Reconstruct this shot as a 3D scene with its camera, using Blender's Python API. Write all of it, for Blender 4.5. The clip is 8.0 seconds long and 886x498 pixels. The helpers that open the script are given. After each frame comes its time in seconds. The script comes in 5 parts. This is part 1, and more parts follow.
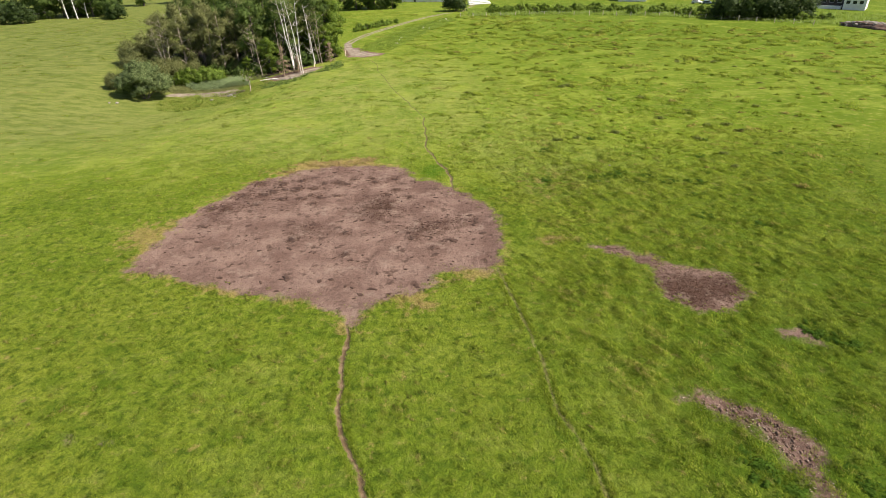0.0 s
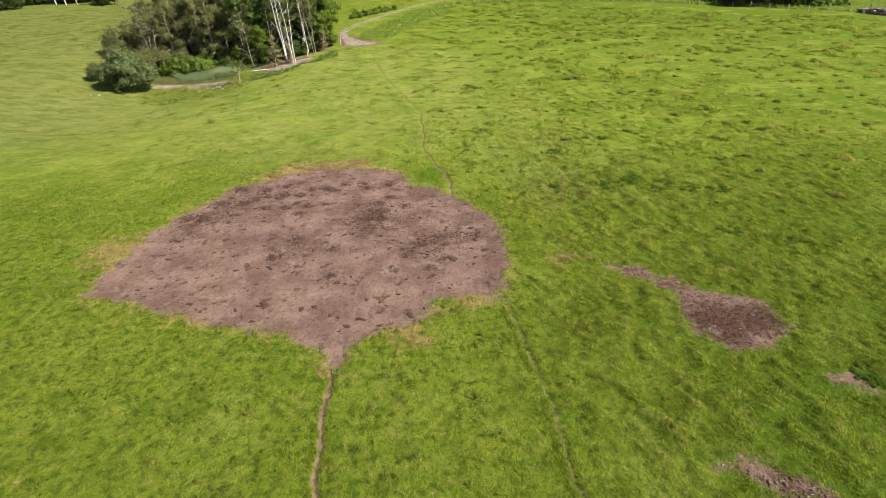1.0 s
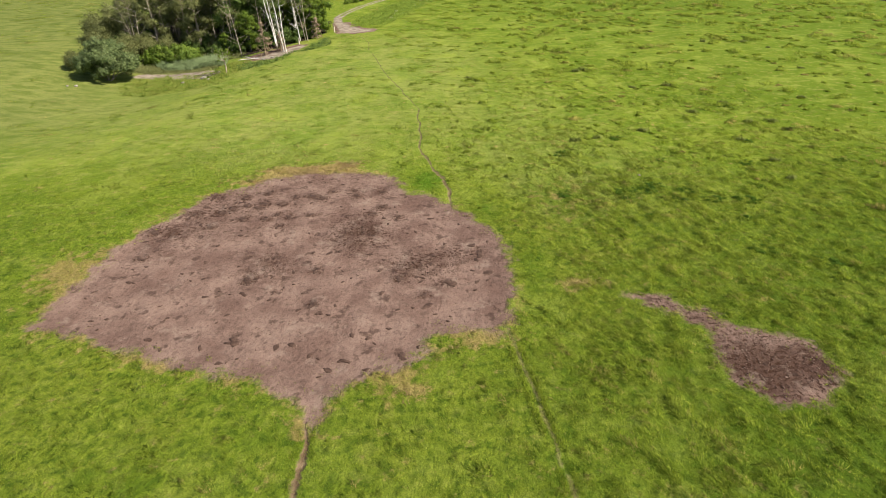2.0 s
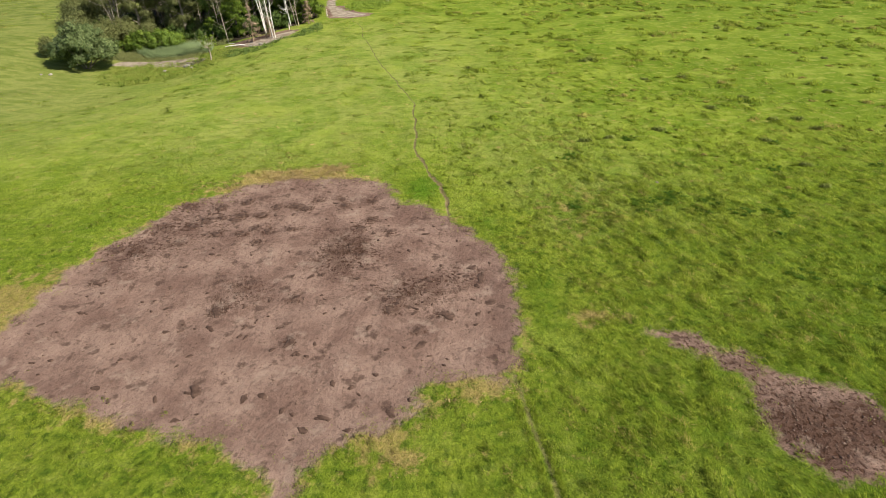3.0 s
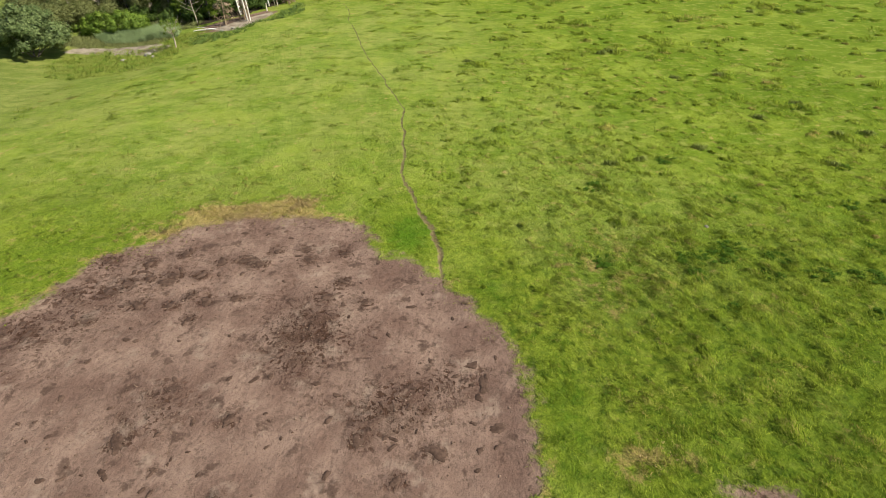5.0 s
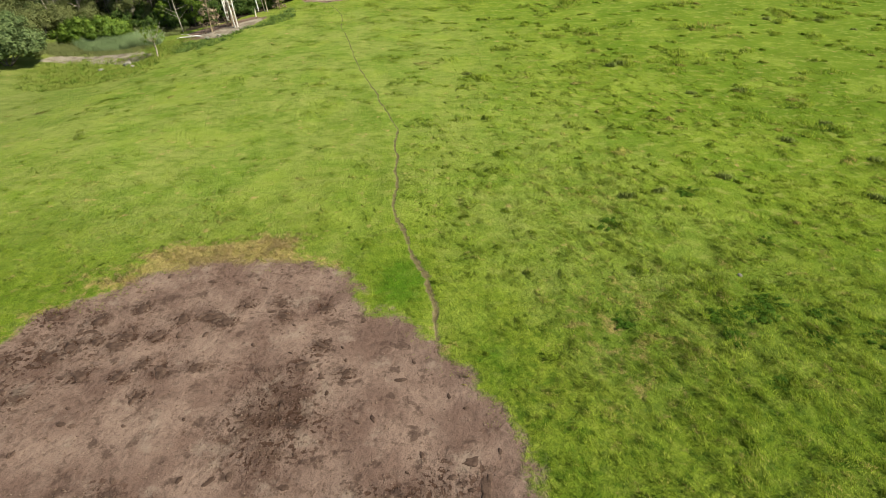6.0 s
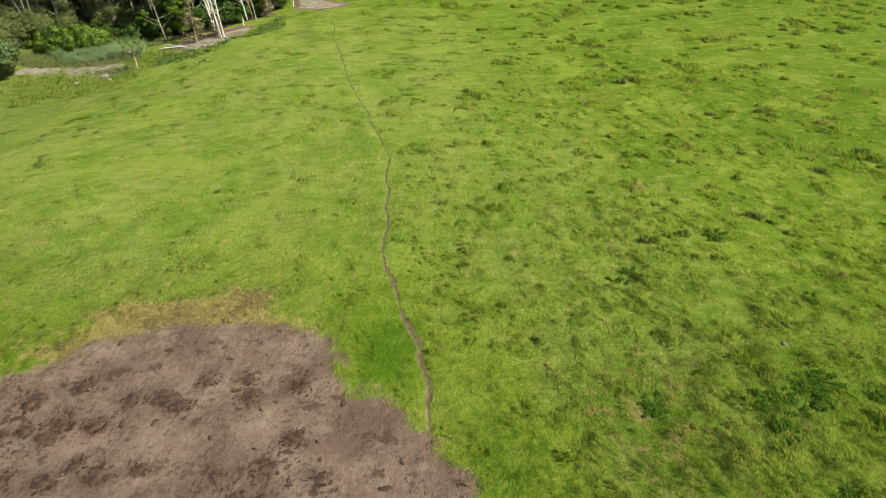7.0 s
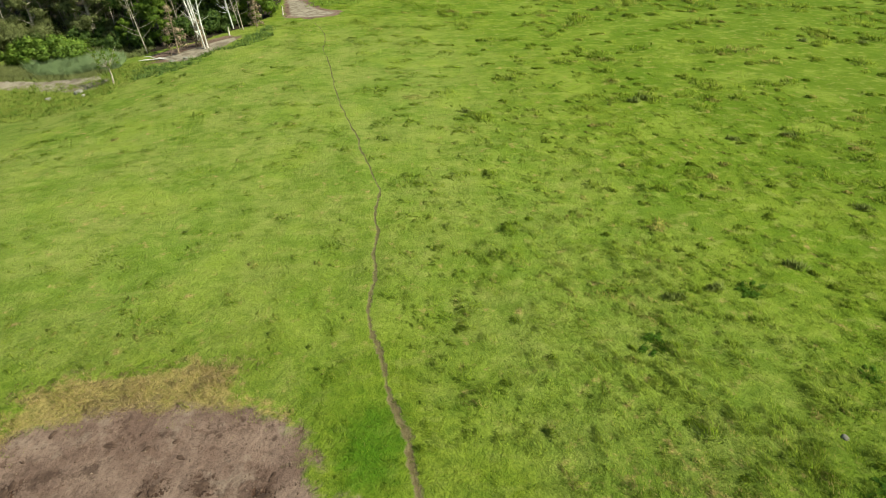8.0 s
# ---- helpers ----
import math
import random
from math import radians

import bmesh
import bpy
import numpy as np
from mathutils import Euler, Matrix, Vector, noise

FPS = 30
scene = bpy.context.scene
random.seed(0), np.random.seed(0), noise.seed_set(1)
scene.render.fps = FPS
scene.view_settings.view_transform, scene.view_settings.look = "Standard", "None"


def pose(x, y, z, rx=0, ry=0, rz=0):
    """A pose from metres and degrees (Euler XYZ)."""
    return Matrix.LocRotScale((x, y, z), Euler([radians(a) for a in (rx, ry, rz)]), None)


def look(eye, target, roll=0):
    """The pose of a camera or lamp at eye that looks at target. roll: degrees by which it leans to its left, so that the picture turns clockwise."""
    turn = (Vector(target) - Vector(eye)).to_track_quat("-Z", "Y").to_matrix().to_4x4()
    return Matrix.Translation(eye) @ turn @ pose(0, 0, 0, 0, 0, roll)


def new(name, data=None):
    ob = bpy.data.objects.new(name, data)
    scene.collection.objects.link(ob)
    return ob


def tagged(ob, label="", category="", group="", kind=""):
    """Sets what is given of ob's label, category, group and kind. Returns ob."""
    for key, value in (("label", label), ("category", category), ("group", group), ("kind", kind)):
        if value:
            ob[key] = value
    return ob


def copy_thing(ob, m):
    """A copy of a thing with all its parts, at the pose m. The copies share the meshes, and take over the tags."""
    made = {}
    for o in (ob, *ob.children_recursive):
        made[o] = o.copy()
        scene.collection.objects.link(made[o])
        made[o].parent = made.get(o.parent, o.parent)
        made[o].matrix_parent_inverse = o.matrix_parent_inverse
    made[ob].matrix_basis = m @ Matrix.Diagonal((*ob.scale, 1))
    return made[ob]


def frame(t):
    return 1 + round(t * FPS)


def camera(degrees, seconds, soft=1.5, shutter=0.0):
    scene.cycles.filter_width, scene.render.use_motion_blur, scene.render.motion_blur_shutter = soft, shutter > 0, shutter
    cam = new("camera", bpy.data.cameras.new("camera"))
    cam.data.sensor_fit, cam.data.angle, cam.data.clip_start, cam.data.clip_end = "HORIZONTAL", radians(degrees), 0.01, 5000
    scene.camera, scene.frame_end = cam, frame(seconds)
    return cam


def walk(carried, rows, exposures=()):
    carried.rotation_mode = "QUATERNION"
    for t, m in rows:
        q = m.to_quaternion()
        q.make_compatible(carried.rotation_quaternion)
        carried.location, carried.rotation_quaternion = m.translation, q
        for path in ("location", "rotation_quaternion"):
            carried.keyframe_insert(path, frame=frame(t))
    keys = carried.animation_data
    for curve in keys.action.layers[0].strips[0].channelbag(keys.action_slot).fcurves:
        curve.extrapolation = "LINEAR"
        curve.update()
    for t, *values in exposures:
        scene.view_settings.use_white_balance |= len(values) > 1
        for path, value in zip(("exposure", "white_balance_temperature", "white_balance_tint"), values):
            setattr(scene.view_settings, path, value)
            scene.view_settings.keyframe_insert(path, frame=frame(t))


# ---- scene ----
cam = camera(77.2, 8.0, soft=0.85)
PATH = [
    (0, (0.007, 0.081, 23.927), (0.019, 1.836, 22.967), -1.6),
    (0.5, (0.196, 3.158, 23.794), (0.205, 4.902, 22.815), -1.6),
    (1, (0.326, 6.022, 23.719), (0.335, 7.754, 22.719), -1.6),
    (1.5, (0.436, 9.167, 23.51), (0.446, 10.887, 22.49), -1.5),
    (3, (0.828, 18.142, 22.948), (0.842, 19.818, 21.857), -1.2),
    (3.5, (0.981, 21.292, 22.806), (0.997, 22.951, 21.689), -1.2),
    (4, (1.11, 24.208, 22.715), (1.126, 25.851, 21.575), -1.1),
    (5.5, (1.728, 33.577, 22.19), (1.744, 35.199, 21.021), -1.0),
    (6, (1.867, 36.509, 22.077), (1.885, 38.133, 20.91), -0.9),
    (6.5, (2.057, 39.679, 21.999), (2.076, 41.303, 20.833), -0.9),
    (7, (2.225, 42.577, 21.906), (2.245, 44.203, 20.742), -0.8),
    (7.5, (2.42, 45.716, 21.837), (2.441, 47.343, 20.674), -0.8),
    (8, (2.593, 48.589, 21.783), (2.616, 50.216, 20.621), -0.8),
]
walk(cam, [(t, look(eye, target, roll)) for t, eye, target, roll in PATH], [(0.0, 0.96, 6700, 15), (3.5, 0.92, 6700, 10), (5.5, 0.86, 6720, 4), (8.0, 0.77, 6700, -7)])
# world, sun and exposure
SUN_FROM = Vector((0.93, -0.36, 0.0)).normalized()
SUN_UP = radians(47)
world = bpy.data.worlds.new("sky")
scene.world = world
world.use_nodes = True
sky = world.node_tree.nodes.new("ShaderNodeTexSky")
sky.sky_type, sky.sun_disc = "NISHITA", False
sky.sun_elevation, sky.sun_rotation = SUN_UP, math.atan2(SUN_FROM.x, SUN_FROM.y)
world.node_tree.links.new(sky.outputs[0], world.node_tree.nodes["Background"].inputs[0])
world.node_tree.nodes["Background"].inputs[1].default_value = 0.065
sun = new("sun", bpy.data.lights.new("sun", "SUN"))
sun.data.energy, sun.data.angle, sun.data.color = 4.2, radians(0.55), (1.0, 0.94, 0.84)
sun.matrix_world = look(SUN_FROM * 50 * math.cos(SUN_UP) + Vector((0, 0, 50 * math.sin(SUN_UP))), (0, 0, 0))


# materials -------------------------------------------------------------
class Nodes:
    """A short way to write node trees."""

    def __init__(self, name):
        self.material = bpy.data.materials.new(name)
        self.material.use_nodes = True
        self.tree = self.material.node_tree
        self.tree.nodes.clear()
        self.out = self.tree.nodes.new("ShaderNodeOutputMaterial")
        self.place = self.tree.nodes.new("ShaderNodeNewGeometry")

    def put(self, socket, value):
        if isinstance(value, bpy.types.NodeSocket):
            self.tree.links.new(value, socket)
        else:
            socket.default_value = value

    def node(self, kind, out, **inputs):
        n = self.tree.nodes.new("ShaderNode" + kind)
        for key, value in inputs.items():
            self.put(n.inputs[key.replace("_", " ")], value)
        return n.outputs[out]

    def noise(self, scale, detail=3.0, rough=0.55, where=None):
        n = self.tree.nodes.new("ShaderNodeTexNoise")
        self.put(n.inputs["Vector"], where or self.place.outputs["Position"])
        for key, value in (("Scale", scale), ("Detail", detail), ("Roughness", rough)):
            n.inputs[key].default_value = value
        return n.outputs["Fac"]

    def stretched(self, sx, sy):
        n = self.tree.nodes.new("ShaderNodeVectorMath")
        n.operation = "MULTIPLY"
        self.put(n.inputs[0], self.place.outputs["Position"])
        n.inputs[1].default_value = (sx, sy, 1.0)
        return n.outputs[0]

    def cells(self, scale, where=None):
        n = self.tree.nodes.new("ShaderNodeTexVoronoi")
        self.put(n.inputs["Vector"], where or self.place.outputs["Position"])
        n.inputs["Scale"].default_value = scale
        return n.outputs["Distance"]

    def math(self, op, a, b=0.0):
        n = self.tree.nodes.new("ShaderNodeMath")
        n.operation = op
        self.put(n.inputs[0], a)
        self.put(n.inputs[1], b)
        return n.outputs[0]

    def ramp(self, value, low, high, to_low=0.0, to_high=1.0):
        n = self.tree.nodes.new("ShaderNodeMapRange")
        n.interpolation_type = "SMOOTHSTEP"
        for key, v in enumerate((value, low, high, to_low, to_high)):
            self.put(n.inputs[key], v)
        return n.outputs[0]

    def mix(self, fac, a, b, blend="MIX"):
        n = self.tree.nodes.new("ShaderNodeMix")
        n.data_type, n.blend_type = "RGBA", blend
        self.put(n.inputs[0], fac)
        for socket, v in ((n.inputs[6], a), (n.inputs[7], b)):
            self.put(socket, (*v, 1.0) if isinstance(v, tuple) else v)
        return n.outputs[2]

    def attribute(self, name):
        n = self.tree.nodes.new("ShaderNodeAttribute")
        n.attribute_name = name
        return n.outputs["Fac"]

    def bump(self, height, strength, distance):
        return self.node("Bump", 0, Height=height, Strength=strength, Distance=distance)

    def finish(self, colour, roughness=0.9, normal=None, leaf=0.0, specular=0.2):
        b = self.tree.nodes.new("ShaderNodeBsdfPrincipled")
        self.put(b.inputs["Base Color"], (*colour, 1.0) if isinstance(colour, tuple) else colour)
        self.put(b.inputs["Roughness"], roughness)
        b.inputs["Specular IOR Level"].default_value = specular
        if normal:
            self.put(b.inputs["Normal"], normal)
        result = b.outputs[0]
        if leaf:
            t = self.tree.nodes.new("ShaderNodeBsdfTranslucent")
            self.put(t.inputs["Color"], colour)
            m = self.tree.nodes.new("ShaderNodeMixShader")
            m.inputs[0].default_value = leaf
            self.tree.links.new(result, m.inputs[1])
            self.tree.links.new(t.outputs[0], m.inputs[2])
            result = m.outputs[0]
        self.tree.links.new(result, self.out.inputs[0])
        return self.material


GREEN, LIME, DEEP, STRAW = (0.170, 0.234, 0.019), (0.256, 0.298, 0.034), (0.060, 0.105, 0.010), (0.400, 0.275, 0.112)


def meadow(n, strength=1.0):
    """The meadow's colour: broad yellower and greener reaches, patches and tufts."""
    grazed = n.attribute("grazed")
    broad = n.noise(0.028, 2.0)
    patches = n.noise(0.22, 3.0)
    tufts = n.noise(1.5, 3.0, 0.6)
    colour = n.mix(n.ramp(broad, 0.38, 0.62), GREEN, LIME)
    colour = n.mix(n.ramp(patches, 0.48, 0.72, 0.0, 0.75), colour, LIME)
    colour = n.mix(n.ramp(patches, 0.44, 0.26, 0.0, 0.35), colour, DEEP)
    colour = n.mix(n.ramp(tufts, 0.52, 0.34, 0.0, n.ramp(grazed, 0.0, 1.0, 0.85 * strength, 0.22 * strength)), colour, (0.042, 0.080, 0.007))
    colour = n.mix(n.ramp(tufts, 0.54, 0.68, 0.0, n.ramp(grazed, 0.0, 1.0, 0.5 * strength, 0.2 * strength)), colour, (0.325, 0.355, 0.062))
    colour = n.mix(n.ramp(n.noise(0.45, 5.0, 0.7), 0.58, 0.70, 0.0, 0.6), colour, (0.305, 0.305, 0.060))
    colour = n.mix(n.ramp(n.noise(0.42, 6.0, 0.72), 0.44, 0.32, 0.0, n.ramp(grazed, 0.0, 1.0, 0.55, 0.25)), colour, (0.056, 0.096, 0.010))
    short = n.mix(n.ramp(n.noise(0.17, 6.0, 0.68), 0.38, 0.60), (0.094, 0.162, 0.011), (0.166, 0.218, 0.024))
    laid = n.noise(1.0, 4.0, 0.66, n.stretched(0.5, 1.0))
    short = n.mix(n.ramp(laid, 0.50, 0.34, 0.0, 0.68), short, (0.070, 0.112, 0.012))
    short = n.mix(n.ramp(laid, 0.54, 0.70, 0.0, 0.52), short, (0.236, 0.270, 0.046))
    colour = n.mix(n.math("MULTIPLY", grazed, 0.72), colour, short)
    rank = n.math("ADD", n.attribute("rank"), n.math("MULTIPLY", n.math("SUBTRACT", n.noise(0.35, 3.0), 0.5), 0.5))
    colour = n.mix(n.ramp(rank, 0.1, 1.0, 0.0, 0.74), colour, (0.080, 0.136, 0.008))
    colour = n.mix(n.ramp(rank, 0.1, -0.5, 0.0, 0.70), colour, n.mix(n.ramp(n.noise(0.16, 4.0, 0.6), 0.36, 0.62), (0.182, 0.246, 0.042), (0.270, 0.294, 0.076)))
    uneven = n.noise(0.85, 4.0, 0.62, n.stretched(0.8, 1.15))
    colour = n.mix(n.ramp(uneven, 0.50, 0.36, 0.0, n.ramp(grazed, 0.0, 1.0, 0.25, 0.50)), colour, (0.104, 0.156, 0.015))
    colour = n.mix(n.ramp(uneven, 0.53, 0.66, 0.0, n.ramp(grazed, 0.0, 1.0, 0.25, 0.52)), colour, (0.300, 0.310, 0.078))
    reach = n.noise(0.13, 4.0, 0.6)
    colour = n.mix(n.ramp(reach, 0.52, 0.66, 0.0, 0.50), colour, (0.268, 0.318, 0.050))
    colour = n.mix(n.ramp(reach, 0.47, 0.36, 0.0, n.ramp(grazed, 0.0, 1.0, 0.35, 0.15)), colour, (0.082, 0.138, 0.010))
    dry = n.attribute("dry")
    ragged = n.math("ADD", dry, n.math("MULTIPLY", n.math("SUBTRACT", n.noise(0.9, 5.0, 0.72), 0.5), 3.4))
    colour = n.mix(n.ramp(ragged, 0.25, 0.8, 0.0, 0.85), colour, STRAW)
    return n.mix(n.ramp(ragged, -0.1, -1.6, 0.0, 0.75), colour, (0.066, 0.158, 0.008))


def ground_material():
    n = Nodes("meadow_and_soil")
    grass = meadow(n)
    # Shade between blades put into the ground's colour, most under long grass
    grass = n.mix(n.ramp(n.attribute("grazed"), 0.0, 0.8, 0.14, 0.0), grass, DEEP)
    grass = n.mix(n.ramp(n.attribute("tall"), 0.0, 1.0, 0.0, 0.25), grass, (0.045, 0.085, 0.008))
    grass = n.mix(n.math("MULTIPLY", n.attribute("dull"), 0.6), grass, n.mix(n.ramp(n.noise(1.0, 4.0, 0.6, n.stretched(0.25, 0.6)), 0.38, 0.62), (0.108, 0.130, 0.034), (0.200, 0.208, 0.066)))
    # The same shade in fine dark gaps, set by noise
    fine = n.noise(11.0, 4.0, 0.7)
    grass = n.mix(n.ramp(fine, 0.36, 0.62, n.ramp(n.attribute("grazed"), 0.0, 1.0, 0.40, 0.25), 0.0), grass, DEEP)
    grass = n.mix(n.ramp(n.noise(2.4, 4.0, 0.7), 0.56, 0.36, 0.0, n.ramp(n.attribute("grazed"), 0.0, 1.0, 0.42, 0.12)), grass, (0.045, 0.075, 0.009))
    # bare soil: dusty and pale, damp and dark where it is churned
    churn = n.attribute("churn")
    mottle = n.noise(0.33, 4.0, 0.6)
    clods = n.noise(2.6, 5.0, 0.65)
    grit = n.noise(17.0, 3.0, 0.7)
    soil = n.mix(n.ramp(mottle, 0.32, 0.68), (0.142, 0.088, 0.068), (0.234, 0.158, 0.122))
    soil = n.mix(n.ramp(clods, 0.50, 0.30, 0.0, 0.55), soil, (0.078, 0.052, 0.040))
    soil = n.mix(n.ramp(grit, 0.50, 0.34, 0.0, 0.45), soil, (0.060, 0.041, 0.032))
    soil = n.mix(n.ramp(grit, 0.60, 0.74, 0.0, 0.35), soil, (0.23, 0.18, 0.15))
    wet = n.math("ADD", churn, n.math("MULTIPLY", n.math("SUBTRACT", n.noise(0.9, 6.0, 0.75), 0.5), 3.0))
    soil = n.mix(n.ramp(wet, 0.40, 1.2, 0.0, 0.75), soil, (0.064, 0.034, 0.022))
    pits = n.math("MULTIPLY", n.ramp(n.noise(3.6, 4.0, 0.6), 0.48, 0.40), n.ramp(n.math("ADD", churn, n.math("MULTIPLY", n.noise(0.5, 4.0, 0.7), 1.2)), 0.60, 1.25))
    soil = n.mix(n.math("MULTIPLY", pits, 0.85), soil, (0.058, 0.029, 0.018))
    blots = n.noise(0.85, 4.0, 0.62)
    soil = n.mix(n.ramp(blots, 0.575, 0.66, 0.0, 0.75), soil, (0.066, 0.041, 0.031))
    soil = n.mix(n.ramp(n.noise(0.55, 6.0, 0.7), 0.54, 0.68, 0.0, 0.6), soil, (0.265, 0.196, 0.152))
    # gravel of the track
    gravel = n.mix(n.ramp(n.noise(0.7, 5.0, 0.65), 0.35, 0.65), (0.190, 0.152, 0.112), (0.335, 0.285, 0.222))
    edge = n.math("ADD", n.math("MULTIPLY", n.math("SUBTRACT", n.noise(0.5, 5.0, 0.68), 0.5), 3.6),
                  n.math("MULTIPLY", n.math("SUBTRACT", n.noise(6.0, 3.0, 0.7), 0.5), 0.9))
    bare = n.ramp(n.math("ADD", n.attribute("bare"), edge), -0.60, 0.25)
    trail_edge = n.math("MULTIPLY", n.math("SUBTRACT", n.noise(1.6, 4.0, 0.7), 0.52), 0.5)
    near_line = 0.0
    for i, width in enumerate((0.12, 0.11, 0.14)):
        own = n.math("SUBTRACT", width, n.math("ABSOLUTE", n.attribute("trail%d" % i)))
        if i == 2:
            gap = n.math("MULTIPLY", n.ramp(n.noise(0.30, 4.0, 0.65), 0.42, 0.62), n.attribute("grazed"))
            own = n.math("SUBTRACT", own, n.math("MULTIPLY", gap, 0.07))
        if i == 1:
            faint = own
        else:
            near_line = n.math("MAXIMUM", own, near_line) if i else own
    uneven = n.math("ADD", n.math("MULTIPLY", trail_edge, 1.4), n.math("MULTIPLY", n.math("SUBTRACT", n.noise(0.45, 3.0, 0.6), 0.5), 0.34))
    trail = n.ramp(n.math("ADD", near_line, uneven), -0.12, 0.12)
    rut = n.ramp(n.math("ADD", faint, uneven), -0.14, 0.14, 0.0, 0.75)
    stone = n.ramp(n.math("ADD", n.attribute("gravel"), n.math("MULTIPLY", edge, 0.12)), -0.25, 0.3)
    mask = n.math("MAXIMUM", bare, trail)
    colour = n.mix(mask, grass, soil)
    worn = n.mix(n.ramp(n.noise(1.9, 4.0), 0.4, 0.65), (0.125, 0.084, 0.045), (0.215, 0.155, 0.088))
    worn = n.mix(n.math("MULTIPLY", n.attribute("grazed"), 0.75), worn, (0.092, 0.098, 0.030))
    colour = n.mix(n.math("MULTIPLY", trail, n.math("SUBTRACT", 1.0, bare)), colour, worn)
    colour = n.mix(n.math("MULTIPLY", rut, n.math("SUBTRACT", 1.0, bare)), colour, n.mix(n.ramp(n.noise(1.2, 4.0), 0.4, 0.65), (0.120, 0.105, 0.040), (0.220, 0.200, 0.085)))
    # Leaf litter under the grove, coloured near-black to carry the trees' shade
    shaded_litter = n.ramp(n.math("ADD", n.attribute("shaded_litter"), edge), -0.4, 0.4)
    colour = n.mix(shaded_litter, colour, n.mix(n.noise(1.4, 4.0), (0.018, 0.014, 0.010), (0.060, 0.048, 0.032)))
    colour = n.mix(stone, colour, gravel)
    lumps = n.math("ADD", n.math("MULTIPLY", clods, 0.6), n.math("ADD", n.math("MULTIPLY", grit, 0.22), n.math("ADD", n.math("MULTIPLY", pits, -0.2), n.math("MULTIPLY", n.cells(3.1), 0.15))))
    tussock = n.math("ADD", n.math("MULTIPLY", n.noise(3.2, 4.0, 0.65), 1.0), n.math("MULTIPLY", fine, 0.5))
    height = n.math("ADD", n.math("MULTIPLY", lumps, n.math("MULTIPLY", mask, n.ramp(churn, 0.1, 0.8, 0.75, 1.6))),
                    n.math("MULTIPLY", tussock, n.math("MULTIPLY", n.ramp(n.attribute("grazed"), 0.0, 1.0, 1.0, 0.6), n.math("SUBTRACT", 1.0, mask))))
    return n.finish(colour, 0.95, n.bump(height, 0.9, 0.30), specular=0.04)


def blade_material():
    n = Nodes("grass_blades")
    colour = meadow(n, 0.9)
    own = n.place.outputs["Random Per Island"]
    colour = n.mix(n.ramp(n.attribute("dry"), 0.15, 0.9, 0.42, 0.05), colour, (0.205, 0.300, 0.022))
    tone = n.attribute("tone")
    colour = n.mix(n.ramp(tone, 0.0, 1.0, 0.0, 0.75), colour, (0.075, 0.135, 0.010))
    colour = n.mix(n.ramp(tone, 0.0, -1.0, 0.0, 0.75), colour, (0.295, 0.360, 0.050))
    # Lit tips put into the colour: each blade pales towards its end
    colour = n.mix(n.ramp(n.attribute("tip"), 0.3, 1.0, 0.0, 0.35), colour, (0.31, 0.385, 0.042))
    colour = n.mix(n.ramp(own, 0.55, 1.0, 0.0, 0.35), colour, (0.375, 0.41, 0.050))
    colour = n.mix(n.ramp(own, 0.45, 0.10, 0.0, 0.32), colour, (0.060, 0.115, 0.009))
    colour = n.mix(n.ramp(own, 0.10, 0.02, 0.0, 0.4), colour, (0.44, 0.36, 0.13))
    return n.finish(colour, 0.8, None, 0.36, 0.03)


def leaf_material(name, dark, light, leaf=0.45, gloss=0.25):
    n = Nodes(name)
    own = n.place.outputs["Random Per Island"]
    info = n.tree.nodes.new("ShaderNodeObjectInfo").outputs["Random"]
    colour = n.mix(own, dark, light)
    colour = n.mix(n.ramp(info, 0.0, 1.0, 0.0, 0.35), colour, light)
    colour = n.mix(n.ramp(n.noise(0.6, 3.0), 0.42, 0.68, 0.0, 0.4), colour, dark)
    return n.finish(colour, 0.6, None, leaf, gloss)


def bark_material(name, dark, light, scale=2.0):
    n = Nodes(name)
    colour = n.mix(n.ramp(n.noise(scale, 5.0, 0.7), 0.35, 0.62), dark, light)
    colour = n.mix(n.ramp(n.noise(scale * 9, 3.0), 0.55, 0.75, 0.0, 0.5), colour, dark)
    return n.finish(colour, 0.85, n.bump(n.noise(scale * 6, 4.0), 0.5, 0.03))


def plain_material(name, a, b, scale, rough=0.85, bumpy=0.02):
    n = Nodes(name)
    colour = n.mix(n.ramp(n.noise(scale, 5.0, 0.65), 0.32, 0.68), a, b)
    return n.finish(colour, rough, n.bump(n.noise(scale * 8, 4.0, 0.65), 0.6, bumpy))


def glass_material():
    n = Nodes("window_glass")
    return n.finish((0.02, 0.025, 0.03), 0.05, specular=0.6)


M_GROUND, M_BLADE = ground_material(), blade_material()
M_STRAW = leaf_material("withered_straw", (0.240, 0.160, 0.070), (0.560, 0.420, 0.190), 0.25)
M_ALDER = leaf_material("alder_leaves", (0.045, 0.090, 0.016), (0.165, 0.235, 0.048))
M_OLIVE = leaf_material("willow_leaves", (0.095, 0.114, 0.032), (0.285, 0.300, 0.110))
M_FRESH = leaf_material("fresh_leaves", (0.080, 0.150, 0.014), (0.260, 0.350, 0.045))
M_LIME = leaf_material("hedge_leaves", (0.090, 0.164, 0.018), (0.272, 0.366, 0.056))
M_SHRUB = leaf_material("shrub_leaves", (0.080, 0.126, 0.038), (0.290, 0.355, 0.140))
M_DARK = leaf_material("dark_leaves", (0.022, 0.046, 0.010), (0.082, 0.128, 0.029))
M_REED = leaf_material("reed_blades", (0.195, 0.270, 0.115), (0.350, 0.430, 0.205))
M_NETTLE = leaf_material("nettle_leaves", (0.036, 0.084, 0.008), (0.105, 0.190, 0.018), 0.40, 0.06)
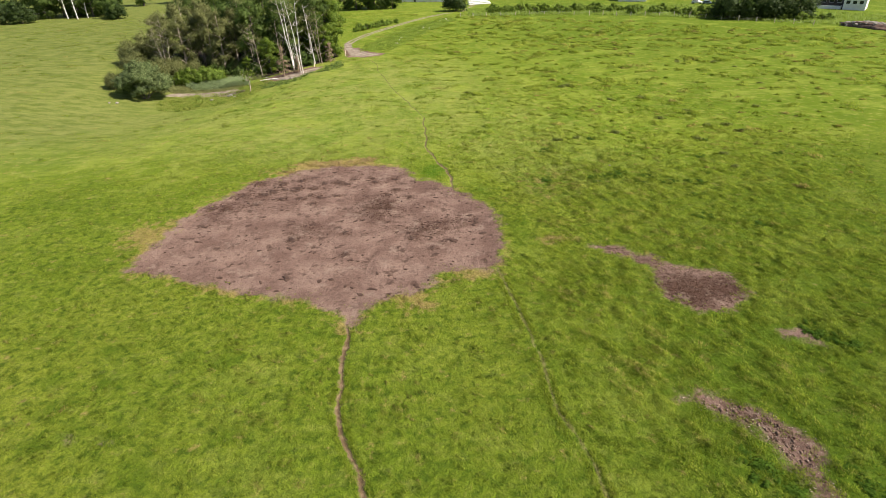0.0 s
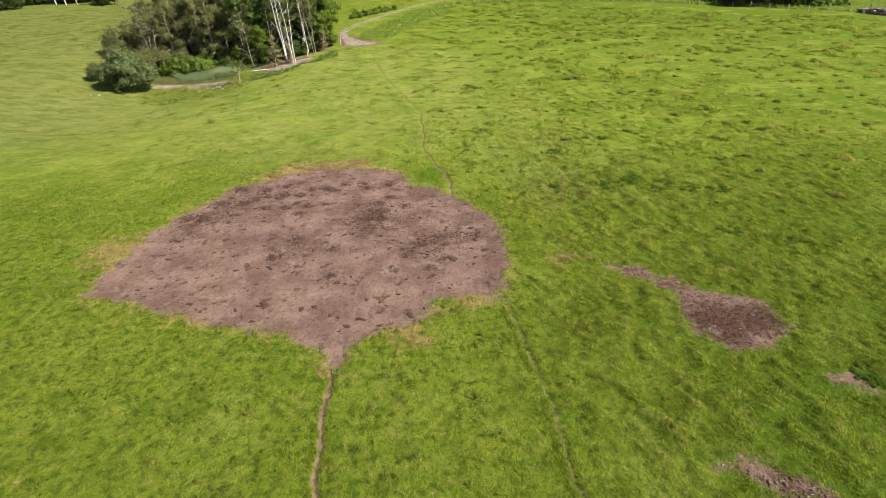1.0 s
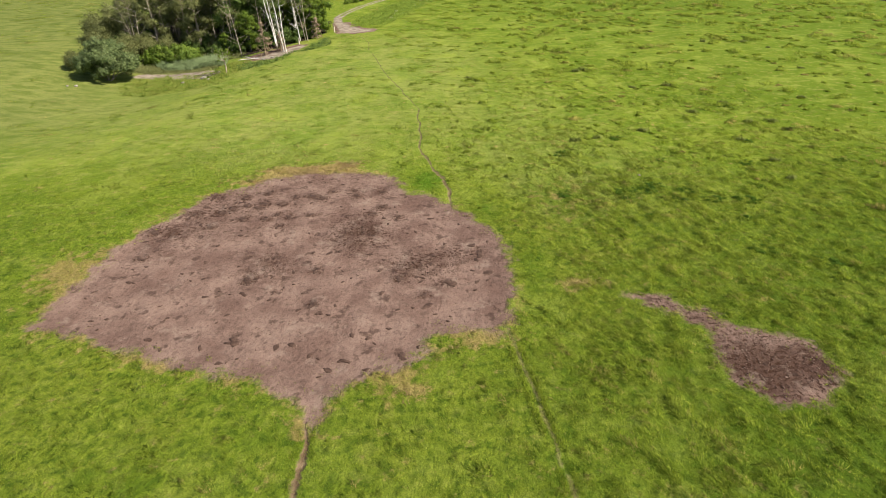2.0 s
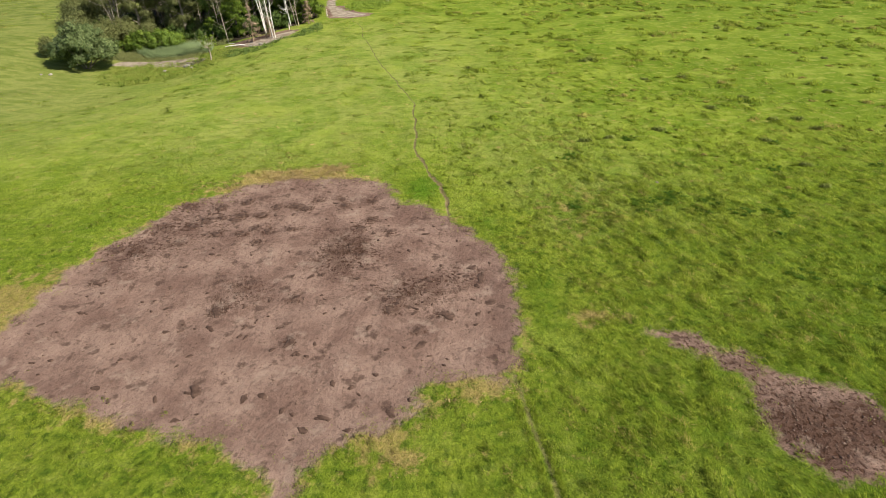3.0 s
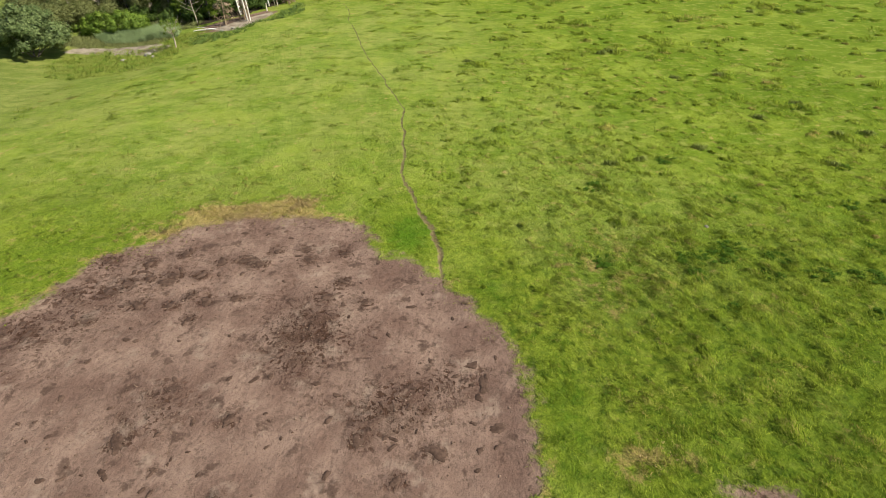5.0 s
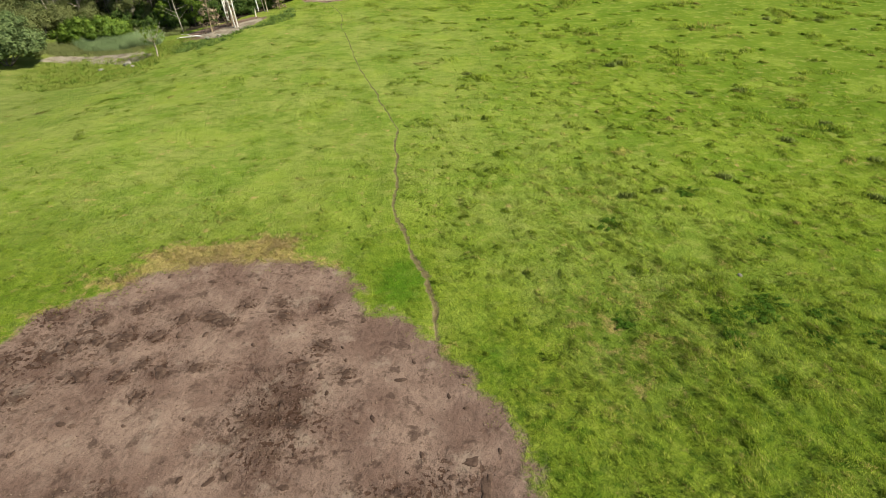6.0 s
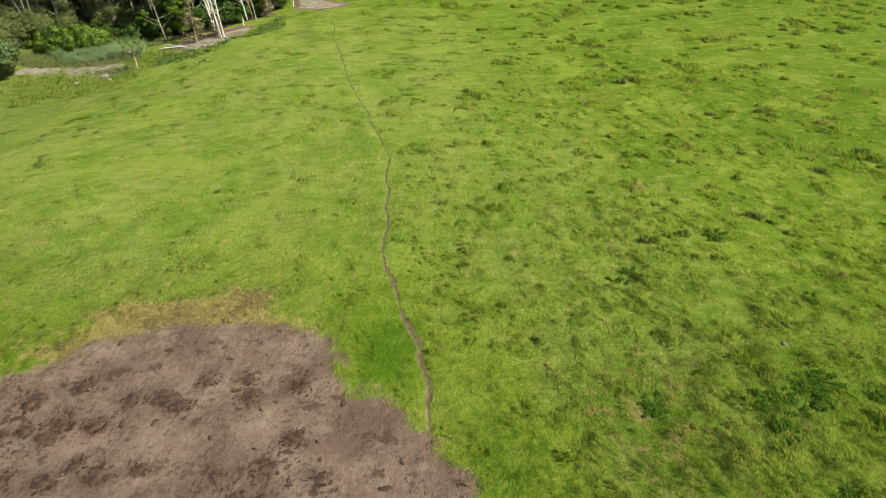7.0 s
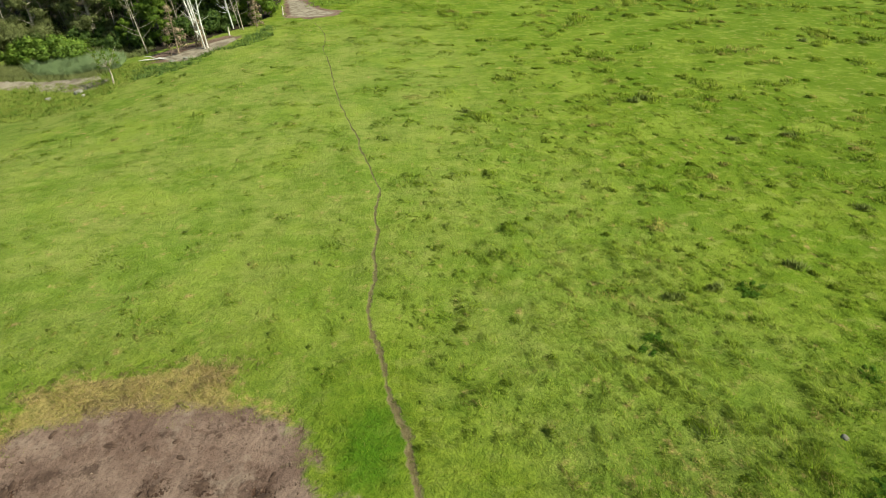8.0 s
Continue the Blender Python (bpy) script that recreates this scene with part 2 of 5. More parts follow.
M_RUSH = leaf_material("rush_stems", (0.085, 0.120, 0.018), (0.240, 0.275, 0.070), 0.3, 0.08)
M_BANK = leaf_material("bank_grass", (0.125, 0.165, 0.022), (0.320, 0.350, 0.080), 0.4, 0.05)
M_BROWN = leaf_material("withered_twigs", (0.200, 0.140, 0.088), (0.400, 0.300, 0.200), 0.1)
M_FLOWER = leaf_material("pale_umbels", (0.50, 0.50, 0.36), (0.75, 0.74, 0.60), 0.2)
M_BARK = bark_material("grey_bark", (0.060, 0.048, 0.038), (0.190, 0.160, 0.130))
M_BIRCH = bark_material("pale_bark", (0.400, 0.360, 0.310), (0.800, 0.760, 0.700), 1.1)
M_TWIG = bark_material("bare_wood", (0.240, 0.190, 0.140), (0.460, 0.390, 0.310))
M_DUNG = plain_material("dung", (0.046, 0.026, 0.018), (0.098, 0.060, 0.043), 3.0, 0.8, 0.03)
M_CLOD = plain_material("soil_clods", (0.090, 0.052, 0.036), (0.210, 0.145, 0.108), 1.5)
M_STONE = plain_material("field_stone", (0.165, 0.148, 0.118), (0.340, 0.312, 0.262), 1.6)
M_POST = plain_material("weathered_post", (0.420, 0.360, 0.270), (0.660, 0.590, 0.480), 1.5)
M_WIRE = plain_material("fence_wire", (0.200, 0.200, 0.195), (0.350, 0.350, 0.340), 3.0, 0.5, 0.001)
M_RENDER = plain_material("white_render", (0.660, 0.640, 0.600), (0.800, 0.790, 0.770), 0.7, 0.9, 0.01)
M_ROOF = plain_material("grey_roof", (0.110, 0.105, 0.105), (0.220, 0.210, 0.205), 0.8, 0.8, 0.03)
M_TIMBER = plain_material("grey_timber", (0.050, 0.042, 0.038), (0.110, 0.095, 0.085), 1.0, 0.85, 0.02)
M_WRAP = plain_material("white_wrap", (0.680, 0.680, 0.670), (0.820, 0.820, 0.800), 1.0, 0.5, 0.02)
M_TYRE = plain_material("tyre_rubber", (0.018, 0.018, 0.018), (0.035, 0.035, 0.035), 4.0, 0.8, 0.004)
M_BLUE = plain_material("blue_grey_paint", (0.080, 0.110, 0.160), (0.110, 0.145, 0.200), 0.6, 0.35, 0.001)
M_GLASS = glass_material()


# builders --------------------------------------------------------------
rng = np.random.default_rng(7)


def tri_mesh(name, verts, faces, material, attributes=()):
    """A mesh from arrays of points and of triangles or quads."""
    verts, faces = np.asarray(verts, np.float32), np.asarray(faces, np.int32)
    k = faces.shape[1]
    me = bpy.data.meshes.new(name)
    me.vertices.add(len(verts))
    me.vertices.foreach_set("co", verts.ravel())
    me.loops.add(faces.size)
    me.loops.foreach_set("vertex_index", faces.ravel())
    me.polygons.add(len(faces))
    me.polygons.foreach_set("loop_start", np.arange(0, faces.size, k, dtype=np.int32))
    me.polygons.foreach_set("loop_total", np.full(len(faces), k, np.int32))
    for key, values in attributes:
        me.attributes.new(key, "FLOAT", "POINT").data.foreach_set("value", np.asarray(values, np.float32))
    me.update(calc_edges=True)
    me.materials.append(material)
    return me


def bm_mesh(name, bm, material, smooth=False):
    me = bpy.data.meshes.new(name)
    bmesh.ops.recalc_face_normals(bm, faces=bm.faces)
    bm.to_mesh(me)
    bm.free()
    me.materials.append(material)
    if smooth:
        me.polygons.foreach_set("use_smooth", [True] * len(me.polygons))
    return me


def thing(name, label, category, group="", at=None):
    ob = new(name)
    ob.empty_display_size = 0.2
    if at is not None:
        ob.matrix_basis = at
    return tagged(ob, label, category, group)


def part(name, data, parent, label="", material=None):
    if isinstance(data, bmesh.types.BMesh):
        data = bm_mesh(name, data, material)
    ob = new(name, data)
    ob.parent = parent
    return tagged(ob, label)


def lattice(x, y, seed):
    """Smooth value noise from 0 to 1 on arrays."""
    xi, yi = np.floor(x).astype(np.int64), np.floor(y).astype(np.int64)
    fx, fy = x - xi, y - yi
    fx, fy = fx * fx * (3 - 2 * fx), fy * fy * (3 - 2 * fy)

    def h(a, b):
        v = np.sin(a * 127.1 + b * 311.7 + seed * 74.7) * 43758.5453
        return v - np.floor(v)

    return (h(xi, yi) * (1 - fx) + h(xi + 1, yi) * fx) * (1 - fy) + (h(xi, yi + 1) * (1 - fx) + h(xi + 1, yi + 1) * fx) * fy


def bell(x, y, cx, cy, sx, sy):
    return np.exp(-(((x - cx) / sx) ** 2 + ((y - cy) / sy) ** 2))


# the lie of the land ---------------------------------------------------
WALLOW = [(-27.0, 41.8), (-26.6, 47.6), (-26.2, 52.3), (-23.3, 57.8), (-21.8, 61.2), (-18.1, 63.6), (-16.6, 65.4), (-13.2, 66.2),
          (-8.5, 66.4), (-4.8, 65.4), (-3.4, 63.6), (-2.6, 61.2), (-0.3, 60.8), (1.6, 58.0), (4.3, 54.4), (5.7, 51.6),
          (5.8, 48.8), (5.7, 45.0), (5.2, 41.6), (4.2, 40.0), (1.6, 40.4), (-0.2, 39.8), (-0.4, 38.2), (-3.4, 36.4),
          (-5.4, 35.7), (-6.2, 34.2), (-6.75, 32.3), (-7.7, 34.9), (-11.0, 36.4), (-13.8, 37.1), (-17.4, 38.4), (-21.1, 39.9)]
SCRAPE = [(17.6, 40.2), (17.4, 37.6), (17.2, 35.0), (18.9, 33.5), (21.4, 33.5), (23.7, 35.5), (23.4, 37.8), (21.0, 39.2)]
SCRAPE_ARM = [(13.5, 43.7), (15.6, 43.3), (18.0, 41.6), (19.4, 39.7), (17.8, 39.4), (15.6, 41.9)]
GULLY = [(14.2, 24.5), (15.5, 23.1), (17.1, 22.1), (17.5, 20.3), (18.0, 18.5), (18.2, 16.9), (19.0, 17.1), (19.2, 19.1), (20.1, 20.3), (19.4, 21.7), (17.7, 23.6), (16.1, 24.6)]
NICK = [(23.4, 30.3), (24.8, 29.1), (25.3, 29.5), (24.7, 30.8)]
BANK = [(-58.5, 127.4), (-51, 127.0), (-45, 127), (-41.8, 124.3), (-42.2, 121.4), (-45.4, 122.2), (-49.2, 123.5), (-56.9, 125.2),
          (-59.4, 125.4)]
SHORE = [(-38.0, 129.2), (-34.2, 128.2), (-29.6, 130.0), (-26.5, 136.0), (-28.5, 138.0), (-33.0, 136.2), (-38.5, 133.0)]
STRAND = [(-36.7, 131.0), (-34.1, 132.4), (-30.9, 134.6), (-27.6, 136.8), (-26.6, 135.2), (-28.9, 130.6), (-31.9, 127.6), (-34.3, 128.2)]
GATEWAY = [(-24.6, 160), (-23.2, 152.5), (-21.6, 146.4), (-17.0, 144.8), (-13.4, 146.6), (-12.6, 149.6), (-16.0, 151.4), (-18.8, 155.8), (-20.6, 159.7)]
THIN_SPOTS = [(-21.6, 28.2), (-21.4, 22.9), (-18.8, 22.5), (-12.3, 22.6), (-22.2, 29.5), (-7.7, 24.1)]
TRAIL_NEAR = [(-6.86, 34.31), (-6.66, 30.69), (-6.59, 28.28), (-6.35, 26.33), (-6.4, 24.41), (-5.83, 22.67), (-5.32, 21.33), (-4.63, 19.85), (-4.0, 18.0), (-3.0, 12.0)]
TRAIL_RIGHT = [(4.86, 40.06), (5.45, 35.95), (6.03, 31.75), (6.49, 28.75), (6.51, 25.82), (6.61, 23.65), (7.21, 21.69), (7.7, 19.88), (7.9, 17.8), (8.4, 11.0)]
TRAIL_FAR = [(1.79, 58.46), (1.58, 61.09), (0.93, 64.47), (-0.08, 67.93), (-0.99, 70.79), (-1.39, 73.14), (-1.5, 78.56), (-1.82, 84.46), (-1.92, 87.4), (-2.92, 90.98), (-4.81, 98.01), (-7.66, 106.99), (-9.7, 116.58), (-12.39, 127.29), (-13.52, 135.67), (-16.37, 142.94)]
OLD_TRACK = [(-95.0, 62.0), (-65.4, 81.7), (-61.7, 89.3), (-59.2, 97.9), (-52.6, 108.0), (-40.0, 112.0)]
TRACK = [(-20.5, 152), (-23.2, 160), (-24.4, 167.5), (-23.1, 174.0), (-21.2, 182.5), (-18.3, 190.0), (-14.4, 200.2), (-9.2, 214.1), (-3.3, 226.4), (4.0, 237.0),
          (12, 245), (18, 270), (22, 330)]


def inside(x, y, outline):
    """Signed distance to an outline, positive inside it."""
    best, odd = np.full(x.shape, 1e9), np.zeros(x.shape, bool)
    for (ax, ay), (bx, by) in zip(outline, outline[1:] + outline[:1]):
        t = np.clip(((x - ax) * (bx - ax) + (y - ay) * (by - ay)) / ((bx - ax) ** 2 + (by - ay) ** 2), 0, 1)
        best = np.minimum(best, (x - ax - t * (bx - ax)) ** 2 + (y - ay - t * (by - ay)) ** 2)
        if ay != by:
            odd ^= ((ay > y) != (by > y)) & (x < (bx - ax) * (y - ay) / (by - ay) + ax)
    return np.where(odd, 1, -1) * np.sqrt(best)


def beside(x, y, line):
    best = np.full(x.shape, 1e9)
    for (ax, ay), (bx, by) in zip(line, line[1:]):
        t = np.clip(((x - ax) * (bx - ax) + (y - ay) * (by - ay)) / ((bx - ax) ** 2 + (by - ay) ** 2), 0, 1)
        best = np.minimum(best, (x - ax - t * (bx - ax)) ** 2 + (y - ay - t * (by - ay)) ** 2)
    return np.sqrt(best)


def offset(x, y, line):
    """Distance from a line, with opposite signs on its two sides; large past its ends."""
    best, out = np.full(x.shape, 1e9), np.full(x.shape, 9.0)
    for i, ((ax, ay), (bx, by)) in enumerate(zip(line, line[1:])):
        long = math.hypot(bx - ax, by - ay)
        t = ((x - ax) * (bx - ax) + (y - ay) * (by - ay)) / long ** 2
        c = np.clip(t, 0, 1)
        d = np.hypot(x - ax - c * (bx - ax), y - ay - c * (by - ay))
        side = np.sign((x - ax) * (by - ay) - (y - ay) * (bx - ax))
        past = ((i == 0) & (t < 0)) | ((i == len(line) - 2) & (t > 1))
        out = np.where(d < best, np.where(past, 9.0, d * side * (1 + np.clip((y - 70) / 25, 0, 1.6))), out)
        best = np.minimum(best, d)
    return out


def wobble(x, y):
    return x + 0.35 * (lattice(x * 0.7, y * 0.7, 21) - 0.5)


def bare_at(x, y):
    worn = [inside(x, y, o) for o in (WALLOW, SCRAPE, SHORE, GATEWAY)]
    worn += [inside(x, y, GULLY) - 0.15, inside(x, y, NICK) - 0.05, inside(x, y, SCRAPE_ARM) - 0.12]
    thin = -0.32 - np.minimum.reduce([np.hypot((x - cx) / 1.3, y - cy) for cx, cy in THIN_SPOTS])
    return np.maximum.reduce(worn + [thin])


TRAILS = ((TRAIL_NEAR, 0.10), (TRAIL_RIGHT, 0.15), (TRAIL_FAR, 0.10))


def trail_at(x, y):
    return np.maximum.reduce([width - beside(wobble(x, y), y, line) for line, width in TRAILS])


def gravel_at(x, y):
    d = beside(x, y, TRACK)
    wheels = 0.38 - np.abs(d - 0.68)
    return np.maximum.reduce([wheels, np.where(y < 170, 0.8 - d, -9.0), inside(x, y, BANK) + 0.5, inside(x, y, GATEWAY) - 0.9, inside(x, y, STRAND)])


def dry_at(x, y):
    straw = (1.7 * bell(x, y, -14.0, 66.9, 3.5, 1.3) + 1.7 * bell(x, y, -10.2, 67.8, 1.8, 1.3) + 0.5 * bell(x, y, -19.4, 64.6, 2.6, 1.0)
             + 0.95 * bell(x, y, -28.8, 48.4, 2.0, 3.0) + 0.6 * bell(x, y, -2.2, 36.2, 1.6, 0.8) + 0.35 * bell(x, y, 2.2, 39.6, 1.1, 1.2)
             + 0.55 * bell(x, y, 10.9, 45.1, 2.2, 0.9) + 0.5 * bell(x, y, -17.0, 37.9, 1.5, 0.6) + 0.35 * bell(x, y, 12.0, 59.0, 4.0, 6.0)
             + 0.4 * bell(x, y, 2.3, 38.7, 1.2, 0.8) + 0.75 * bell(x, y, -1.6, 34.9, 1.2, 0.8) + 0.5 * bell(x, y, 9.6, 45.1, 1.2, 0.8) + 0.3 * bell(x, y, 3.8, 39.3, 1.2, 0.8))
    lush = 1.5 * bell(x, y, -0.8, 63.4, 1.9, 3.6) + 0.8 * bell(x, y, 4.6, 57.0, 1.6, 5.0) + 0.7 * bell(x, y, 7.4, 49.0, 1.6, 6.0) + 0.6 * bell(x, y, 25.5, 30.5, 2.2, 2.0) + 0.5 * bell(x, y, 20.5, 18.5, 2.0, 3.0)
    fringe = 0.45 * np.exp(-((inside(x, y, WALLOW) + 0.3) / 0.9) ** 2)
    worn = 0.08 * np.clip((-42 - x) / 40, 0, 1) * np.clip((y - 85) / 35, 0, 1)
    return straw + fringe + worn - lush


def spots_at(x, y, spots, size):
    return np.maximum.reduce([bell(x, y, cx, cy, size, 0.8 * size) for cx, cy in spots])


FOULED = [(-16.0, 61.9), (-18.1, 60.9), (-16.2, 58.8), (-18.7, 58.8), (-15.0, 56.5), (-13.0, 56.8), (-14.1, 57.4), (-14.1, 59.5), (-13.2, 60.9), (-11.5, 61.0), (-10.6, 60.7), (-9.8, 62.1),
       (-7.8, 62.3), (-4.9, 61.7), (-7.3, 61.0), (-5.5, 57.1), (-4.7, 58.6), (-3.1, 56.5), (-13.5, 55.3), (-17.2, 56.7), (-19.5, 58.0), (-20.8, 61.2), (-15.9, 59.5), (-11.2, 57.1), (-17.4, 59.2),
       (-19.6, 55.2), (-22.5, 54.3), (-24.1, 54.5), (-23.6, 50.4), (-21.8, 57.7), (-13.9, 46.7), (-2.5, 46.5), (-0.6, 44.4), (1.2, 45.8), (-9.0, 47.9), (-8.4, 43.6)]


def churn_at(x, y):
    return (0.9 * spots_at(x, y, FOULED, 0.58) + 0.20 * np.clip((y - 48) / 14, 0, 1) * (x < 8) * (y < 70) + 0.95 * bell(x, y, -6.2, 53.4, 2.4, 3.0) + 0.75 * bell(x, y, -1.0, 48.2, 2.6, 2.2) + 0.25 * bell(x, y, -19.8, 59.0, 4.2, 3.6)
            + 0.35 * bell(x, y, -22.0, 54.0, 3.5, 3.5) + 0.6 * bell(x, y, -13.0, 48.5, 2.5, 2.0) + 0.45 * bell(x, y, 2.6, 50.0, 1.8, 2.0)
            + 1.15 * bell(x, y, 19.0, 36.0, 2.3, 2.0) + 0.65 * bell(x, y, 20.8, 36.4, 3.4, 3.0) + 0.5 * bell(x, y, 16.0, 42.2, 2.2, 1.5) + 0.7 * bell(x, y, 17.6, 40.2, 1.2, 1.4) + 0.6 * bell(x, y, 22.8, 36.4, 1.0, 1.4)
            + 0.2 * bell(x, y, -12.0, 149.0, 4.0, 1.5) + 0.75 * bell(x, y, 17.0, 21.8, 2.8, 2.4))


def rank_at(x, y):
    """How long and rank the grass is: grazed short on the one side, tall on the other."""
    return np.clip((x + 5 + 16 * (lattice(x * 0.06, y * 0.06, 12) - 0.5)) / 20, 0.28, 1)


def lush_at(x, y):
    """Where the grass is deep green: the near meadow, most of all on the ranker side."""
    nearer = 1 / (1 + np.exp((y - 58 - 14 * (lattice(x * 0.05, y * 0.05, 71) - 0.5)) / 12))
    pale = np.clip((y - 62) / 45, 0, 1) * np.clip((165 - y) / 40, 0, 1) * np.clip((40 - x) / 55, 0.3, 1) * np.clip((x + 95) / 45, 0.35, 1)
    # The bell at (-34, 95) colours in a sheen on short grass
    return nearer * np.clip(0.50 + (x - 2) / 45, 0.32, 0.9) + 0.62 * np.clip((x - 2) / 45, 0, 1) * np.clip((y - 50) / 40, 0, 1) - 0.55 * pale - 0.16 * bell(x, y, -34.0, 95.0, 24.0, 24.0) - 0.30 * bell(x, y, -20.0, 75.0, 12.0, 9.0) + 0.28 * np.clip((y - 115) / 60, 0, 1) + 0.25 * np.clip((-44 - x) / 26, 0, 1) * np.clip((y - 70) / 30, 0, 1) - 0.4 * np.exp(-(beside(x, y, OLD_TRACK) / 1.6) ** 2) + 0.25 * bell(x, y, 42.0, 92.0, 16.0, 18.0) - 0.74 * bell(x, y, 17.0, 60.0, 22.0, 13.0) - 0.32 * bell(x, y, 15.0, 82.0, 16.0, 14.0) + 0.8 * bell(x, y, -0.4, 63.8, 2.2, 5.0) + 0.7 * bell(x, y, 4.6, 58.0, 2.6, 6.0) + 0.5 * bell(x, y, 7.6, 49.0, 1.5, 6.0) + 0.5 * bell(x, y, 25.5, 30.5, 2.2, 2.0) + 0.6 * bell(x, y, 20.8, 18.5, 1.8, 3.0) + 0.5 * bell(x, y, 15.5, 19.5, 1.5, 2.5) + 0.75 * spots_at(x, y, RANK_SPOTS, 0.9)


PALE_SPOTS = [(10.2, 59.0), (13.9, 61.3), (14.8, 57.1), (22.7, 68.9), (21.2, 54.5), (9.6, 53.2), (14.0, 73.9), (24.7, 86.6), (22.6, 70.3), (14.5, 83.3), (52.1, 107.0), (44.4, 91.5), (37.1, 69.7)]
RANK_SPOTS = [(-22.9, 30.8), (-21.4, 27.5), (-14.5, 29.1), (-21.4, 23.1), (-18.8, 22.7), (-22.8, 22.5), (-12.2, 22.7), (-9.8, 21.6), (-10.7, 19.8), (-16.4, 20.1), (-17.2, 29.6), (-23.3, 25.2), (-25.1, 27.8)]


def grazed_at(x, y):
    """1 where the field is grazed short and even, 0 in the ranker meadow."""
    return np.clip((y - 52 + 0.12 * np.clip(-4 - x, 0, 30) + 7 * bell(x, y, 16.0, 68.0, 9.0, 8.0) - 16 * (lattice(x * 0.07, y * 0.07, 73) - 0.5)) / 30, 0, 1)


def swath(x, y, along, across, seed):
    """Noise drawn out along the way in which the wind lays the grass."""
    return lattice((0.32 * x - 0.95 * y) * along, (0.95 * x + 0.32 * y) * across, seed)


def lumps_at(x, y):
    return 0.55 * swath(x, y, 0.8, 1.2, 61) + 0.45 * swath(x, y, 1.2, 1.7, 62)


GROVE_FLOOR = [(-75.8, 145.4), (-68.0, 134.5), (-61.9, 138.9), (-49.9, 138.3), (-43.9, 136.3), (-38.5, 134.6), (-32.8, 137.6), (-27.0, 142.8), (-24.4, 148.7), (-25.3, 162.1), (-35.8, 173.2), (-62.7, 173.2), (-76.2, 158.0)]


def land(x, y):
    """Height of the ground."""
    z = -4.0 * bell(x, y, -54.0, 120.0, 22.0, 38.0)
    z = z + 0.35 * (lattice(x * 0.05, y * 0.05, 3) - 0.5) * np.clip((y - 20) / 60, 0, 1)
    near = bell(x, y, 0.0, 60.0, 70.0, 80.0)
    z = z + near * 0.10 * (lattice(x * 0.6, y * 0.6, 4) - 0.5)
    grown = np.clip(-np.maximum(bare_at(x, y), trail_at(x, y)) / 0.8, 0, 1)
    z = z + near * grown * (0.04 + 0.29 * rank_at(x, y)) * (1 - 0.45 * grazed_at(x, y)) * (lumps_at(x, y) - 0.5)
    soft = lattice(x * 0.30, y * 0.46, 8) + 0.6 * lattice(x * 0.62, y * 0.95, 9) - 0.8
    z = z + 0.21 * grown * soft * np.clip((y - 45) / 25, 0, 1) * np.clip((230 - y) / 60, 0, 1)
    bare = np.clip(inside(x, y, WALLOW) / 1.5, 0, 1)
    z = z - 0.12 * bare + 0.07 * bare * (lattice(x * 1.7, y * 1.7, 5) + lattice(x * 0.8, y * 0.8, 6) - 1)
    return z - 0.03 * np.clip((trail_at(x, y) + 0.25) / 0.3, 0, 1)


def land1(x, y):
    return float(land(np.array([float(x)]), np.array([float(y)]))[0])


def steps(marks):
    """Grid lines: from mark to mark with the spacing given for each stretch."""
    out = [marks[0][0]]
    for (a, _), (b, gap) in zip(marks, marks[1:]):
        k = max(1, round((b - a) / gap))
        out += [a + (b - a) * (i + 1) / k for i in range(k)]
    return np.array(out)


def build_ground():
    xs = steps([(-2500, 0), (-900, 400), (-320, 60), (-110, 7), (-36, 1.0), (42, 0.30), (72, 1.0), (200, 7), (500, 60), (2500, 400)])
    ys = steps([(-1500, 0), (-300, 300), (-40, 30), (8, 2.0), (100, 0.30), (170, 1.0), (240, 1.0), (340, 5), (700, 60), (3500, 400)])
    gx, gy = np.meshgrid(xs, ys)
    x, y = gx.ravel(), gy.ravel()
    w, h = len(xs), len(ys)
    i = (np.arange(h - 1)[:, None] * w + np.arange(w - 1)[None, :]).ravel()
    faces = np.stack([i, i + 1, i + w + 1, i + w], 1)
    me = tri_mesh("ground", np.stack([x, y, land(x, y)], 1), faces, M_GROUND,
                  (("bare", bare_at(x, y)), *[("trail%d" % i, offset(wobble(x, y), y, line)) for i, (line, _) in enumerate(TRAILS)], ("gravel", gravel_at(x, y)), ("dry", dry_at(x, y)), ("churn", churn_at(x, y)), ("rank", lush_at(x, y)), ("grazed", grazed_at(x, y)), ("tall", np.clip((x - 6) / 14, 0, 1) * np.clip((72 - y) / 22, 0, 1)), ("dull", np.clip((-36 - x) / 24, 0, 1.2) * np.clip((y - 62) / 30, 0, 1)), ("shaded_litter", inside(x, y, GROVE_FLOOR))))
    me.polygons.foreach_set("use_smooth", [True] * len(me.polygons))
    tagged(new("ground", me), "green pasture with a bare trampled soil wallow and cattle trails", "ground", kind="structure")


build_ground()


# grass -----------------------------------------------------------------
def slope_at(x, y, k=1.0):
    """The ground's normals, with its relief drawn k times as steep."""
    e = 0.22
    z = land(x, y)
    n = np.stack([-k * (land(x + e, y) - z) / e, -k * (land(x, y + e) - z) / e, np.ones_like(z)], 1)
    return z, n / np.linalg.norm(n, axis=1)[:, None]


